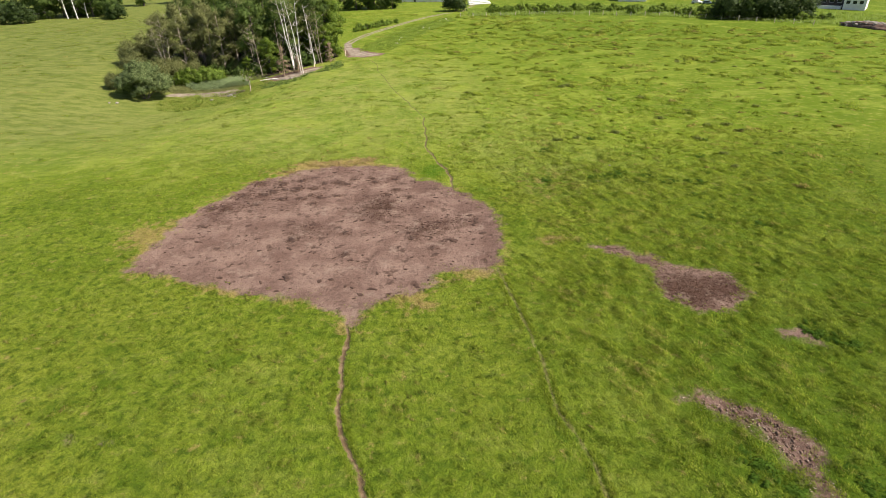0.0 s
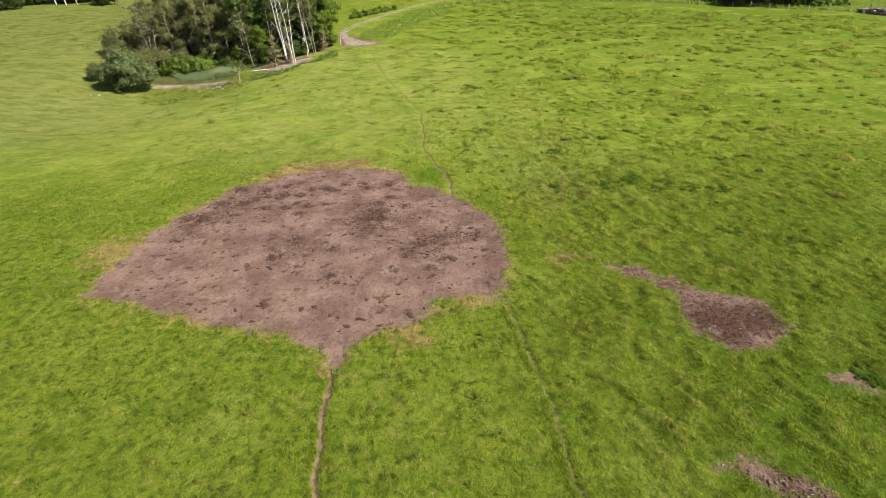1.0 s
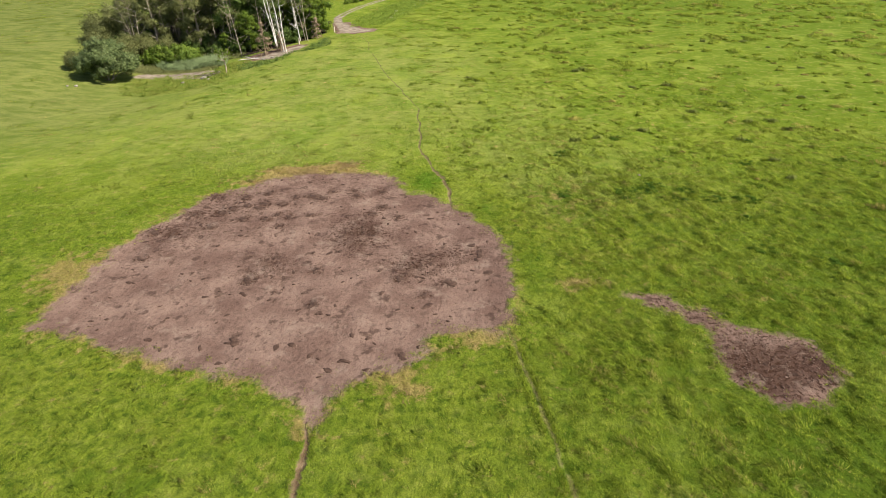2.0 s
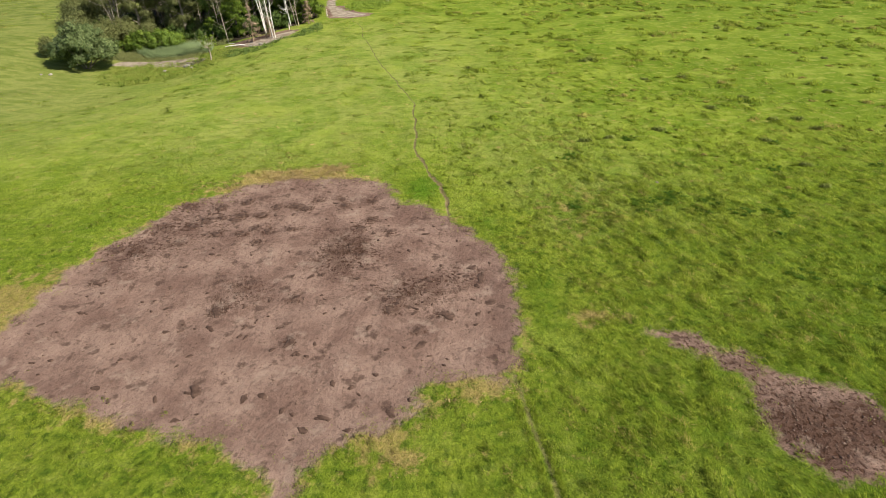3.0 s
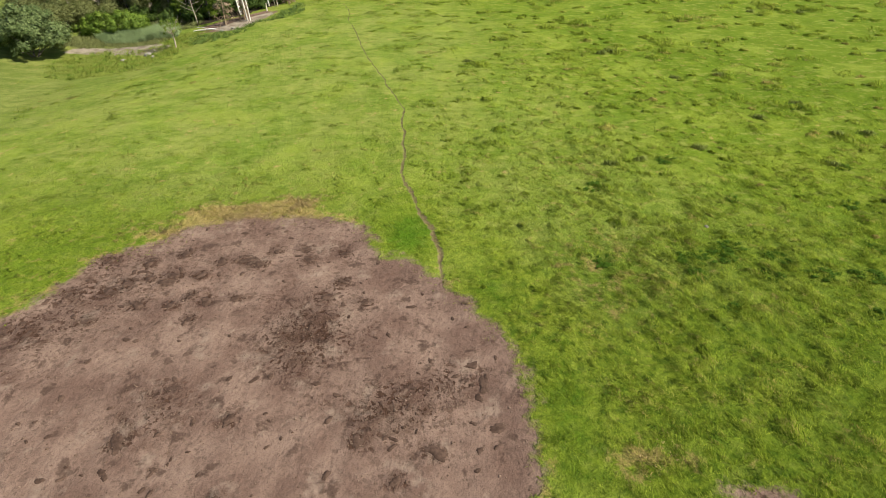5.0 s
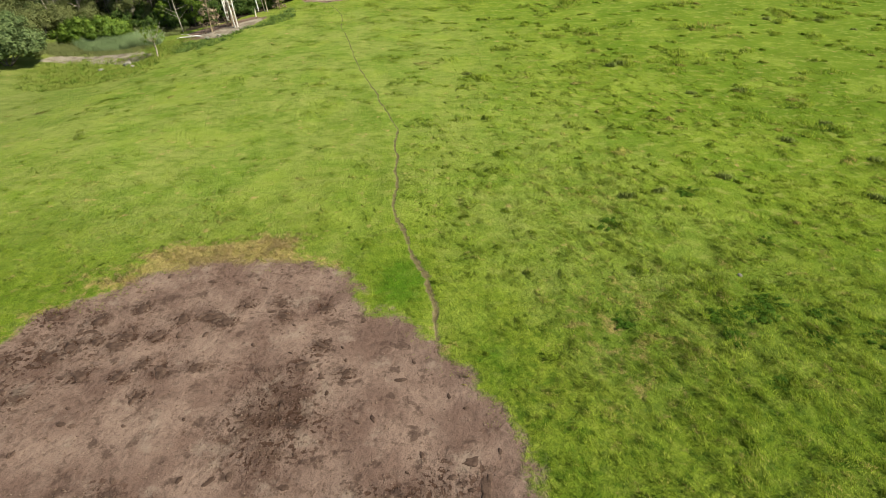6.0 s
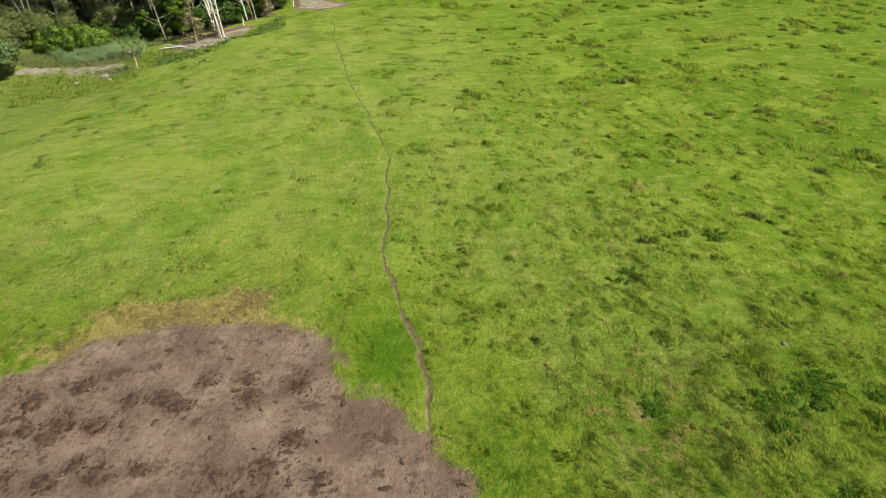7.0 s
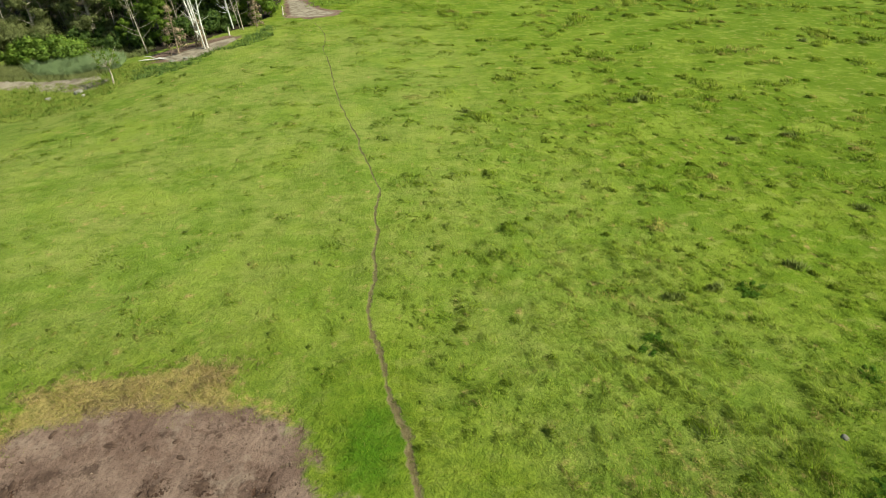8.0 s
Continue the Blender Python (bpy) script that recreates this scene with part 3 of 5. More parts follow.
def sprout(bx, by, bz, tx, ty, tz, wx, wy, normals):
    """Narrow three-cornered blades, wound to face upwards, that take the light as the sward they belong to."""
    flip = np.where(wx * (ty - by) - wy * (tx - bx) < 0, -1.0, 1.0)
    wx, wy = wx * flip, wy * flip
    p = np.stack([np.stack([bx - wx, by - wy, bz], -1), np.stack([bx + wx, by + wy, bz], -1), np.stack([tx, ty, tz], -1)], -2)
    verts = p.reshape(-1, 3)
    nn = normals.reshape(-1, 3)
    nn = nn / np.linalg.norm(nn, axis=1)[:, None]
    return verts, np.arange(len(verts)).reshape(-1, 3), np.repeat(nn, 3, 0)


def blades(cx, cy, cz, height, width, spread, lean, count, normal=None):
    """Blades round each centre, leaning with the wind and outwards."""
    n = len(cx)
    a = rng.uniform(0, 2 * np.pi, (n, count))
    r = spread[:, None] * np.sqrt(rng.uniform(0, 1, (n, count)))
    bx, by = cx[:, None] + r * np.cos(a), cy[:, None] + r * np.sin(a)
    hh = height[:, None] * rng.uniform(0.55, 1.15, (n, count))
    turn = rng.uniform(0, 2 * np.pi, (n, count))
    wx, wy = 0.5 * width[:, None] * np.cos(turn), 0.5 * width[:, None] * np.sin(turn)
    out = hh * rng.uniform(0.25, 0.8, (n, count))
    tx = bx + out * np.cos(a) * 0.7 + lean[0][:, None] * hh
    ty = by + out * np.sin(a) * 0.7 + lean[1][:, None] * hh
    z = np.broadcast_to(cz[:, None], bx.shape)
    if normal is None:
        normal = np.tile((0.0, 0.0, 1.0), (n, 1))
    nn = normal[:, None, :] + rng.normal(0, 0.22, (n, count, 3))
    return sprout(bx, by, z - 0.03, tx, ty, z + hh, wx, wy, nn)


def clumps(cx, cy, cz, radius, height, width, count, lean, normal=None, combed=0.0):
    """Domed clumps of blades: short and spreading at the rim, upright in the middle. combed: how far they are drawn out with the wind."""
    n = len(cx)
    a = rng.uniform(0, 2 * np.pi, (n, count))
    q = np.sqrt(rng.uniform(0, 1, (n, count)))
    r = radius[:, None] * q
    squash = rng.uniform(0.5, 1.0, n)[:, None]
    u, w = r * np.cos(a) * (1 + combed), r * np.sin(a) * squash
    wind = rng.normal(2.35, 0.35, n)[:, None]
    ox, oy = u * np.cos(wind) - w * np.sin(wind), u * np.sin(wind) + w * np.cos(wind)
    bx, by = cx[:, None] + ox, cy[:, None] + oy
    lift = 0.62 * height[:, None] * (1 - q ** 2) * rng.uniform(0.6, 1.0, (n, count))
    hh = height[:, None] * (0.52 - 0.2 * q ** 2) * rng.uniform(0.6, 1.15, (n, count))
    out = rng.uniform(0.15, 0.7, (n, count)) * (0.3 + q)
    turn = rng.uniform(0, 2 * np.pi, (n, count))
    wx, wy = 0.5 * width[:, None] * np.cos(turn), 0.5 * width[:, None] * np.sin(turn)
    tx = bx + out * ox * 0.7 + lean[0][:, None] * hh
    ty = by + out * oy * 0.7 + lean[1][:, None] * hh
    z = cz[:, None] + lift
    dome = np.stack([ox / radius[:, None], oy / radius[:, None], np.full(ox.shape, 0.75)], -1)
    if normal is not None:
        dome = dome + 0.7 * (normal[:, None, :] - np.array([0.0, 0.0, 1.0]))
    nn = dome / np.linalg.norm(dome, axis=2)[:, :, None] + rng.normal(0, 0.20, dome.shape)
    return sprout(bx, by, z - 0.03, tx, ty, z + hh, wx, wy, nn)


def grass_object(name, label, v, f, nn, material, keys=()):
    me = tri_mesh(name, v, f, material, keys)
    me.attributes.new("custom_normal", "FLOAT_VECTOR", "POINT").data.foreach_set("vector", nn.astype(np.float32).ravel())
    return tagged(new(name, me), label, "grass", kind="stuff")


def scatter(k, x0, x1, y0, y1):
    return rng.uniform(x0, x1, k), rng.uniform(y0, y1, k)


def grown_over(x, y, edge=0.05):
    """True where grass stands, ragged along the bare soil and the trails."""
    worn = np.maximum(bare_at(x, y) + 1.3 * (lattice(x * 0.6, y * 0.6, 31) - 0.5) + 0.9 * (lattice(x * 1.5, y * 1.5, 32) - 0.5), trail_at(x, y) + 0.06)
    return worn, worn < -edge - 0.3 * rng.uniform(0, 1, len(x)) ** 2 + 1.5 * rng.uniform(0, 1, len(x)) ** 5


def thinning(x, y):
    """Less grass is drawn out singly the farther it stands from the middle of the meadow."""
    return np.clip(1.15 - np.hypot(x / 58, np.maximum(y - 62, 0) / 62) ** 1.5, 0.0, 1) * np.clip((y - 3) / 14, 0, 1)


def build_sward():
    """The shorter grass between the tufts, in small bunches with gaps."""
    x, y = scatter(760000, -70, 76, 4, 130)
    keep = (np.abs(x) < 26 + 0.55 * np.clip(y - 16, 0, 200)) & (rng.uniform(0, 1, len(x)) < 0.8 * thinning(x, y) * (1 - 0.80 * grazed_at(x, y)))
    x, y = x[keep], y[keep]
    bunch = 0.6 * lattice(x * 1.3, y * 1.3, 14) + 0.4 * lattice(x * 2.9, y * 2.9, 13)
    keep = rng.uniform(0, 1, len(x)) < np.clip((bunch - 0.34) / 0.25, 0.2 + 0.5 * (1 - rank_at(x, y)), 1)
    x, y, bunch = x[keep], y[keep], bunch[keep]
    worn, keep = grown_over(x, y)
    x, y, worn, bunch = x[keep], y[keep], worn[keep], bunch[keep]
    far = np.clip((y - 45) / 60, 0, 1)
    rank = rank_at(x, y)
    height = (0.05 + 0.11 * rank) * (0.45 + 1.1 * bunch) * (0.7 + 0.6 * lumps_at(x, y)) * np.clip(0.6 - worn * 0.5, 0.6, 1)
    lean = (-0.5 - 1.1 * (lattice(x * 0.6, y * 0.6, 15) - 0.5) + rng.normal(0, 0.3, len(x)), 0.45 + 1.1 * (lattice(x * 0.6, y * 0.6, 16) - 0.5) + rng.normal(0, 0.3, len(x)))
    z, normal = slope_at(x, y, 1.0)
    v, f, nn = blades(x, y, z, height, 0.024 + 0.010 * rank + 0.02 * far, 0.13 + 0.1 * far, lean, 7, normal)
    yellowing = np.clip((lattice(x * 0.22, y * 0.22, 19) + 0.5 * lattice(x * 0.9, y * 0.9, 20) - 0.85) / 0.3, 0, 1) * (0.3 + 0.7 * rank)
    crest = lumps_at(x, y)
    # Hollows darker: shade of the relief put into the tone
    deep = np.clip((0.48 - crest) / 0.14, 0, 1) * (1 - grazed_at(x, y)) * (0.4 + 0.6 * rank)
    # Lit crests put into the tone as well, over the patchy yellowing
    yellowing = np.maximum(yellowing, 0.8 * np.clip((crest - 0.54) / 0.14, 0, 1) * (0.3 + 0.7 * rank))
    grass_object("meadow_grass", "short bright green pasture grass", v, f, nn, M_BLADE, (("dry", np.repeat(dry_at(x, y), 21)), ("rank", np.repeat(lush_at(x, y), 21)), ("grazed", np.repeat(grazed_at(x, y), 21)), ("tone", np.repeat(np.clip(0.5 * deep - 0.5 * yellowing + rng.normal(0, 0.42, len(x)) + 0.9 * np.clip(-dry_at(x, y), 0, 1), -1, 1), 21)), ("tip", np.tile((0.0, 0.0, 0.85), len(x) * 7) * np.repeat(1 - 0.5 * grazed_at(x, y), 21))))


def build_trail_sides():
    """Ungrazed grass standing along both sides of the trodden trails."""
    xs, ys = [], []
    for line, reach in ((TRAIL_NEAR, 0.24), (TRAIL_RIGHT, 0.22)):
        for (ax, ay), (bx, by) in zip(line, line[1:]):
            long = math.hypot(bx - ax, by - ay)
            k = int(long * 90)
            t, side = rng.uniform(0, 1, k), rng.choice((-1.0, 1.0), k) * (reach + 0.28 * rng.uniform(0, 1, k) ** 1.5)
            xs.append(ax + t * (bx - ax) + side * (by - ay) / long)
            ys.append(ay + t * (by - ay) - side * (bx - ax) / long)
    x, y = np.concatenate(xs), np.concatenate(ys)
    keep = (bare_at(x, y) < -0.3) & (rng.uniform(0, 1, len(x)) < np.clip(2.2 * lattice(x * 0.9, y * 0.9, 23) - 0.3, 0.15, 1))
    x, y = x[keep], y[keep]
    height = 0.12 + 0.12 * lattice(x * 1.4, y * 1.4, 24)
    v, f, nn = blades(x, y, land(x, y), height, np.full(len(x), 0.03), np.full(len(x), 0.10), (rng.normal(-0.2, 0.3, len(x)), rng.normal(0.2, 0.3, len(x))), 6)
    tone = np.clip(rng.normal(0.1, 0.4, len(x)), -1, 1)
    grass_object("trailside_grass", "longer green grass edging the trodden cattle trails", v, f, nn, M_BLADE, (("dry", np.repeat(dry_at(x, y), 18)), ("rank", np.repeat(lush_at(x, y), 18)), ("grazed", np.repeat(0.5 * grazed_at(x, y), 18)), ("tone", np.repeat(tone, 18)), ("tip", np.tile((0.0, 0.0, 0.9), len(x) * 6))))


def build_straw():
    """Withered pale stems round the wallow's upper rim."""
    x, y = scatter(6000, -22, -6, 62, 71)
    more = scatter(2400, -4, 13, 34, 46)
    x, y = np.concatenate([x, more[0]]), np.concatenate([y, more[1]])
    ring = 1.0 * bell(x, y, -13.5, 67.2, 2.6, 1.0) + 1.0 * bell(x, y, -9.6, 68.2, 1.7, 1.1) + 0.4 * bell(x, y, -18.5, 64.9, 2.0, 0.7)
    for cx, cy in ((2.3, 38.7), (-1.6, 34.9), (3.8, 39.3), (10.9, 45.1)):
        ring = ring + 0.6 * bell(x, y, cx, cy, 0.9, 0.6)
    keep = (rng.uniform(0, 1, len(x)) < ring * np.clip(2.4 * lattice(x * 1.1, y * 1.1, 81) - 0.35, 0, 1)) & (bare_at(x, y) < 0.2)
    x, y = x[keep], y[keep]
    lean = (rng.normal(-0.3, 0.5, len(x)), rng.normal(0.2, 0.5, len(x)))
    v, f, nn = clumps(x, y, land(x, y), rng.uniform(0.2, 0.45, len(x)), rng.uniform(0.08, 0.18, len(x)), np.full(len(x), 0.028), 30, lean)
    grass_object("withered_straw", "withered pale straw along the rim of the bare soil", v, f, nn, M_STRAW)


def build_tufts():
    """Rounded clumps of longer grass, some rank and dark, some yellowing, drawn out with the wind."""
    x, y = scatter(105000, -70, 76, 4, 130)
    keep = (np.abs(x) < 26 + 0.55 * np.clip(y - 16, 0, 200)) & (rng.uniform(0, 1, len(x)) < thinning(x, y))
    x, y = x[keep], y[keep]
    rank = rank_at(x, y)
    crest = 0.7 * lumps_at(x, y) + 0.3 * lattice(x * 0.33, y * 0.33, 64)
    keep = rng.uniform(0, 1, len(x)) < (0.08 + 0.92 * rank) * np.maximum(np.clip((crest - 0.42) / 0.16, 0.05, 1), 0.8 * spots_at(x, y, PALE_SPOTS, 1.5)) * np.clip(1 - 0.75 * grazed_at(x, y) - 0.4 * grazed_at(x, y) * np.clip((8 - x) / 20, 0, 1), 0, 1)
    x, y = x[keep], y[keep]
    worn, keep = grown_over(x, y, 0.2)
    x, y, worn = x[keep], y[keep], worn[keep]
    rank, far = rank_at(x, y), np.clip((y - 45) / 60, 0, 1)
    size = (0.55 + 0.45 * rank) * (0.55 + 0.9 * rng.uniform(0, 1, len(x)) ** 2) * np.clip(0.5 - worn * 0.5, 0.5, 1)
    lean = (-0.5 - 0.8 * (lattice(x * 0.4, y * 0.4, 17) - 0.5) + rng.normal(0, 0.2, len(x)), 0.5 + 0.8 * (lattice(x * 0.4, y * 0.4, 18) - 0.5) + rng.normal(0, 0.2, len(x)))
    z, normal = slope_at(x, y, 1.2)
    v, f, nn = clumps(x, y, z, 0.40 * size, 0.31 * size, 0.022 + 0.026 * far, 48, lean, normal, 0.5)
    tone = np.clip(1.8 * (lattice(x * 0.3, y * 0.3, 91) - 0.55 - 0.22 * grazed_at(x, y)) + rng.normal(0, 0.42, len(x)), -1, 0.9 - 0.6 * grazed_at(x, y))
    straw = np.where(rng.uniform(0, 1, len(x)) < 0.05 + 0.35 * np.clip((lattice(x * 0.16, y * 0.16, 92) - 0.6) / 0.2, 0, 1) + 0.7 * spots_at(x, y, PALE_SPOTS, 1.7), 1.1, 0.0)
    keys = (("dry", np.repeat(dry_at(x, y) + straw, 144)), ("rank", np.repeat(lush_at(x, y), 144)), ("tone", np.repeat(tone, 144)), ("tip", np.tile((0.0, 0.0, 1.0), len(x) * 48)))
    grass_object("grass_tufts", "rounded clumps of longer green and yellowing grass", v, f, nn, M_BLADE, keys)


def build_tussocks():
    """Ranker tussocks, scattered over the grazed field: upright and dark to the one side, broad and low to the other."""
    x, y = scatter(60000, -170, 150, 14, 255)
    keep = (np.abs(x) < 28 + 0.80 * y) & (beside(x, y, TRACK) > 5) & (bare_at(x, y) < -1.2) & (trail_at(x, y) < -0.4)
    keep &= ~((x < -22) & (x > -84) & (y > 121) & (y < 190)) & (x * 0.66 + y < 241)
    keep &= rng.uniform(0, 1, len(x)) < np.clip(0.34 + 0.006 * (x + 10) + 0.30 * np.clip((4 - x) / 20, 0, 1), 0.30, 0.54) * 0.24 * np.clip((y - 40) / 40, 0.1, 1) * (0.6 + 0.35 * lattice(x * 0.10, y * 0.14, 41))
    x, y = x[keep], y[keep]
    even = np.clip((12 - x) / 24, 0, 1)
    far = 0.75 + np.clip((y - 62) / 60, 0, 1.35)
    size = (0.5 + 1.15 * rng.uniform(0, 1, len(x)) ** 4) * np.clip(1.15 + 0.008 * x, 1.0, 1.4)
    tone = np.where(rng.uniform(0, 1, len(x)) < 0.34 + 0.25 * even, 0.6, -0.9) * rng.uniform(0.5, 1, len(x)) * np.clip((y - 55) / 55, 0.15, 1) * (1 - 0.55 * even)
    wide = np.tile(size * far * (0.85 + 0.75 * even), 4)
    ox, oy = np.tile(x, 4) + rng.normal(0, 0.30, 4 * len(x)) * wide, np.tile(y, 4) + rng.normal(0, 0.16, 4 * len(x)) * wide
    lean = (rng.normal(-0.4, 0.3, len(ox)), rng.normal(0.3, 0.3, len(ox)))
    v, f, nn = clumps(ox, oy, land(ox, oy), 0.42 * wide, np.tile(size * far ** 0.6 * (0.33 - 0.23 * even), 4), 0.020 + 0.046 * np.tile(far, 4), 30, lean)
    straw = np.where(rng.uniform(0, 1, len(x)) < 0.06 + 0.10 * np.clip(x / 20, 0, 1), 1.1, 0.0)
    keys = (("dry", np.repeat(np.tile(straw, 4), 90)), ("rank", np.repeat(0.2 + 0 * ox, 90)), ("grazed", np.repeat(0.6 + 0 * ox, 90)), ("tone", np.repeat(np.tile(tone, 4), 90)), ("tip", np.tile((0.0, 0.0, 0.9), len(ox) * 30) * np.repeat(np.tile(np.where(tone > 0, 0.3, 0.6), 4), 90)))
    grass_object("grass_tussocks", "dark rank grass tussocks left ungrazed in the pasture", v, f, nn, M_BLADE, keys)


build_sward()
build_trail_sides()
build_straw()
build_tufts()
build_tussocks()


# plants ----------------------------------------------------------------
def tube(points, radii, sides=6):
    """A tapered limb through the points."""
    verts, faces = [], []
    for i, (p, r) in enumerate(zip(points, radii)):
        way = Vector(points[min(i + 1, len(points) - 1)]) - Vector(points[max(i - 1, 0)])
        q = way.to_track_quat("Z", "Y")
        verts += [tuple(Vector(p) + q @ Vector((r * math.cos(2 * math.pi * k / sides), r * math.sin(2 * math.pi * k / sides), 0))) for k in range(sides)]
        if i:
            a, b = (i - 1) * sides, i * sides
            faces += [(a + k, a + (k + 1) % sides, b + (k + 1) % sides, b + k) for k in range(sides)]
    return verts, faces


def tubes(name, limbs, material):
    verts, faces = [], []
    for points, radii, sides in limbs:
        v, f = tube(points, radii, sides)
        faces += [tuple(i + len(verts) for i in q) for q in f]
        verts += v
    me = tri_mesh(name, verts, faces, material)
    me.polygons.foreach_set("use_smooth", [True] * len(me.polygons))
    return me


def leaves(name, clumps, per, size, material, flat=0.6):
    """Small leaf sprays on and in the clumps (x, y, z, radius), as kite-shaped faces."""
    c = np.array(clumps, float)
    share = c[:, 3] ** 2
    counts = np.maximum(3, (per * len(c) * share / share.sum()).astype(int))
    idx = np.repeat(np.arange(len(c)), counts)
    n = len(idx)
    d = rng.normal(0, 1, (n, 3))
    d /= np.linalg.norm(d, axis=1)[:, None]
    r = c[idx, 3] * np.abs(rng.normal(0.62, 0.38, n)) * (1 + 0.25 * rng.normal(0, 1, len(c))[idx])
    centre = c[idx, :3] + d * r[:, None] * np.array([1, 1, flat + 0.2])
    face = d + rng.normal(0, 0.75, (n, 3)) + np.array([0, 0, 0.35])
    face /= np.linalg.norm(face, axis=1)[:, None]
    middle = c[:, :3].mean(0) - np.array([0, 0, 0.25 * np.ptp(c[:, 2])])
    away = centre - middle
    away /= np.linalg.norm(away, axis=1)[:, None] + 1e-6
    shade = 0.75 * d + 0.55 * away + 0.35 * face
    shade /= np.linalg.norm(shade, axis=1)[:, None]
    face *= np.where((face * shade).sum(1) < 0, -1.0, 1.0)[:, None]
    side = np.cross(face, rng.normal(0, 1, (n, 3)))
    side /= np.linalg.norm(side, axis=1)[:, None]
    up = np.cross(face, side)
    s = (size * rng.uniform(0.55, 1.3, n))[:, None]
    p = np.stack([centre - side * s * 0.6, centre - up * s * 0.32 - side * s * 0.05, centre + side * s * 0.6 + face * s * 0.12, centre + up * s * 0.32], 1)
    me = tri_mesh(name, p.reshape(-1, 3), np.arange(n * 4).reshape(-1, 4), material)
    me.attributes.new("custom_normal", "FLOAT_VECTOR", "POINT").data.foreach_set("vector", np.repeat(shade, 4, 0).astype(np.float32).ravel())
    return me


def grow(seed, height, spread, low, limbs, forks=2, lean=0.0):
    """Trunk and limbs of a tree, and the clumps of its crown."""
    r = random.Random(seed)
    base = 0.018 * height + 0.05
    top = (lean * height, r.uniform(-0.03, 0.03) * height, height * 0.93)
    spine = [(top[0] * f + r.uniform(-0.12, 0.12), top[1] * f + r.uniform(-0.12, 0.12), top[2] * f) for f in (0, 0.15, 0.35, 0.6, 0.8, 1)]
    spine[0] = (0, 0, -0.3)
    wood = [(spine, [base * 1.35, base, base * 0.8, base * 0.52, base * 0.3, base * 0.1], 8)]
    crown = [(top[0], top[1], height * 0.95, spread * 0.30)]
    for i in range(limbs):
        f = low + (0.92 - low) * (i + r.uniform(0.1, 0.9)) / limbs
        j = min(4, sum(f > s for s in (0.15, 0.35, 0.6, 0.8)))
        lo, hi = (0, 0.15, 0.35, 0.6, 0.8, 1)[j], (0, 0.15, 0.35, 0.6, 0.8, 1)[j + 1]
        root = Vector(spine[j]).lerp(Vector(spine[j + 1]), (f - lo) / (hi - lo))
        a = i * 2.4 + r.uniform(-0.5, 0.5)
        shape = math.sin(math.pi * min(1, max(0.12, (f - low * 0.4) / (1.05 - low * 0.4)))) ** 0.7
        reach = spread * shape * r.uniform(0.65, 1.1)
        end = root + Vector((math.cos(a) * reach, math.sin(a) * reach, r.uniform(0.15, 0.55) * reach))
        mid = root.lerp(end, 0.5) + Vector((0, 0, 0.10 * reach))
        t = base * (1 - f) * 0.55 + 0.02
        wood.append(([tuple(root), tuple(mid), tuple(end)], [t, t * 0.6, t * 0.2], 5))
        crown.append((end.x, end.y, end.z, spread * r.uniform(0.22, 0.36)))
        crown.append((mid.x, mid.y, mid.z + 0.3, spread * r.uniform(0.18, 0.28)))
        for _ in range(forks):
            b = a + r.uniform(-1.0, 1.0)
            tip = mid + Vector((math.cos(b), math.sin(b), r.uniform(0.0, 0.8))) * reach * r.uniform(0.35, 0.6)
            wood.append(([tuple(mid), tuple(tip)], [t * 0.45, t * 0.12], 4))
            crown.append((tip.x, tip.y, tip.z, spread * r.uniform(0.16, 0.28)))
    return wood, crown


def tree(name, label, group, seed, height, spread, low, limbs, per, size, leaf, bark, forks=2, lean=0.0):
    ob = thing(name, label, "tree", group)
    wood, crown = grow(seed, height, spread, low, limbs, forks, lean)
    part("trunk", tubes("trunk", wood, bark), ob)
    part("crown", leaves("crown", crown, per, size, leaf), ob)
    return ob


def put(ob, x, y, turn=0.0, size=1.0, sink=0.05):
    ob.matrix_basis = pose(x, y, land1(x, y) - sink, 0, 0, turn) @ Matrix.Scale(size, 4)
    return ob


def stand(first, places):
    """Puts the first tree and copies of it at the places (x, y, size)."""
    poses = [pose(x, y, land1(x, y) - 0.05, 0, 0, 77 * i + 13 * x) @ Matrix.Scale(s, 4) for i, (x, y, s) in enumerate(places)]
    for m in poses[1:]:
        copy_thing(first, m)
    first.matrix_basis = poses[0]


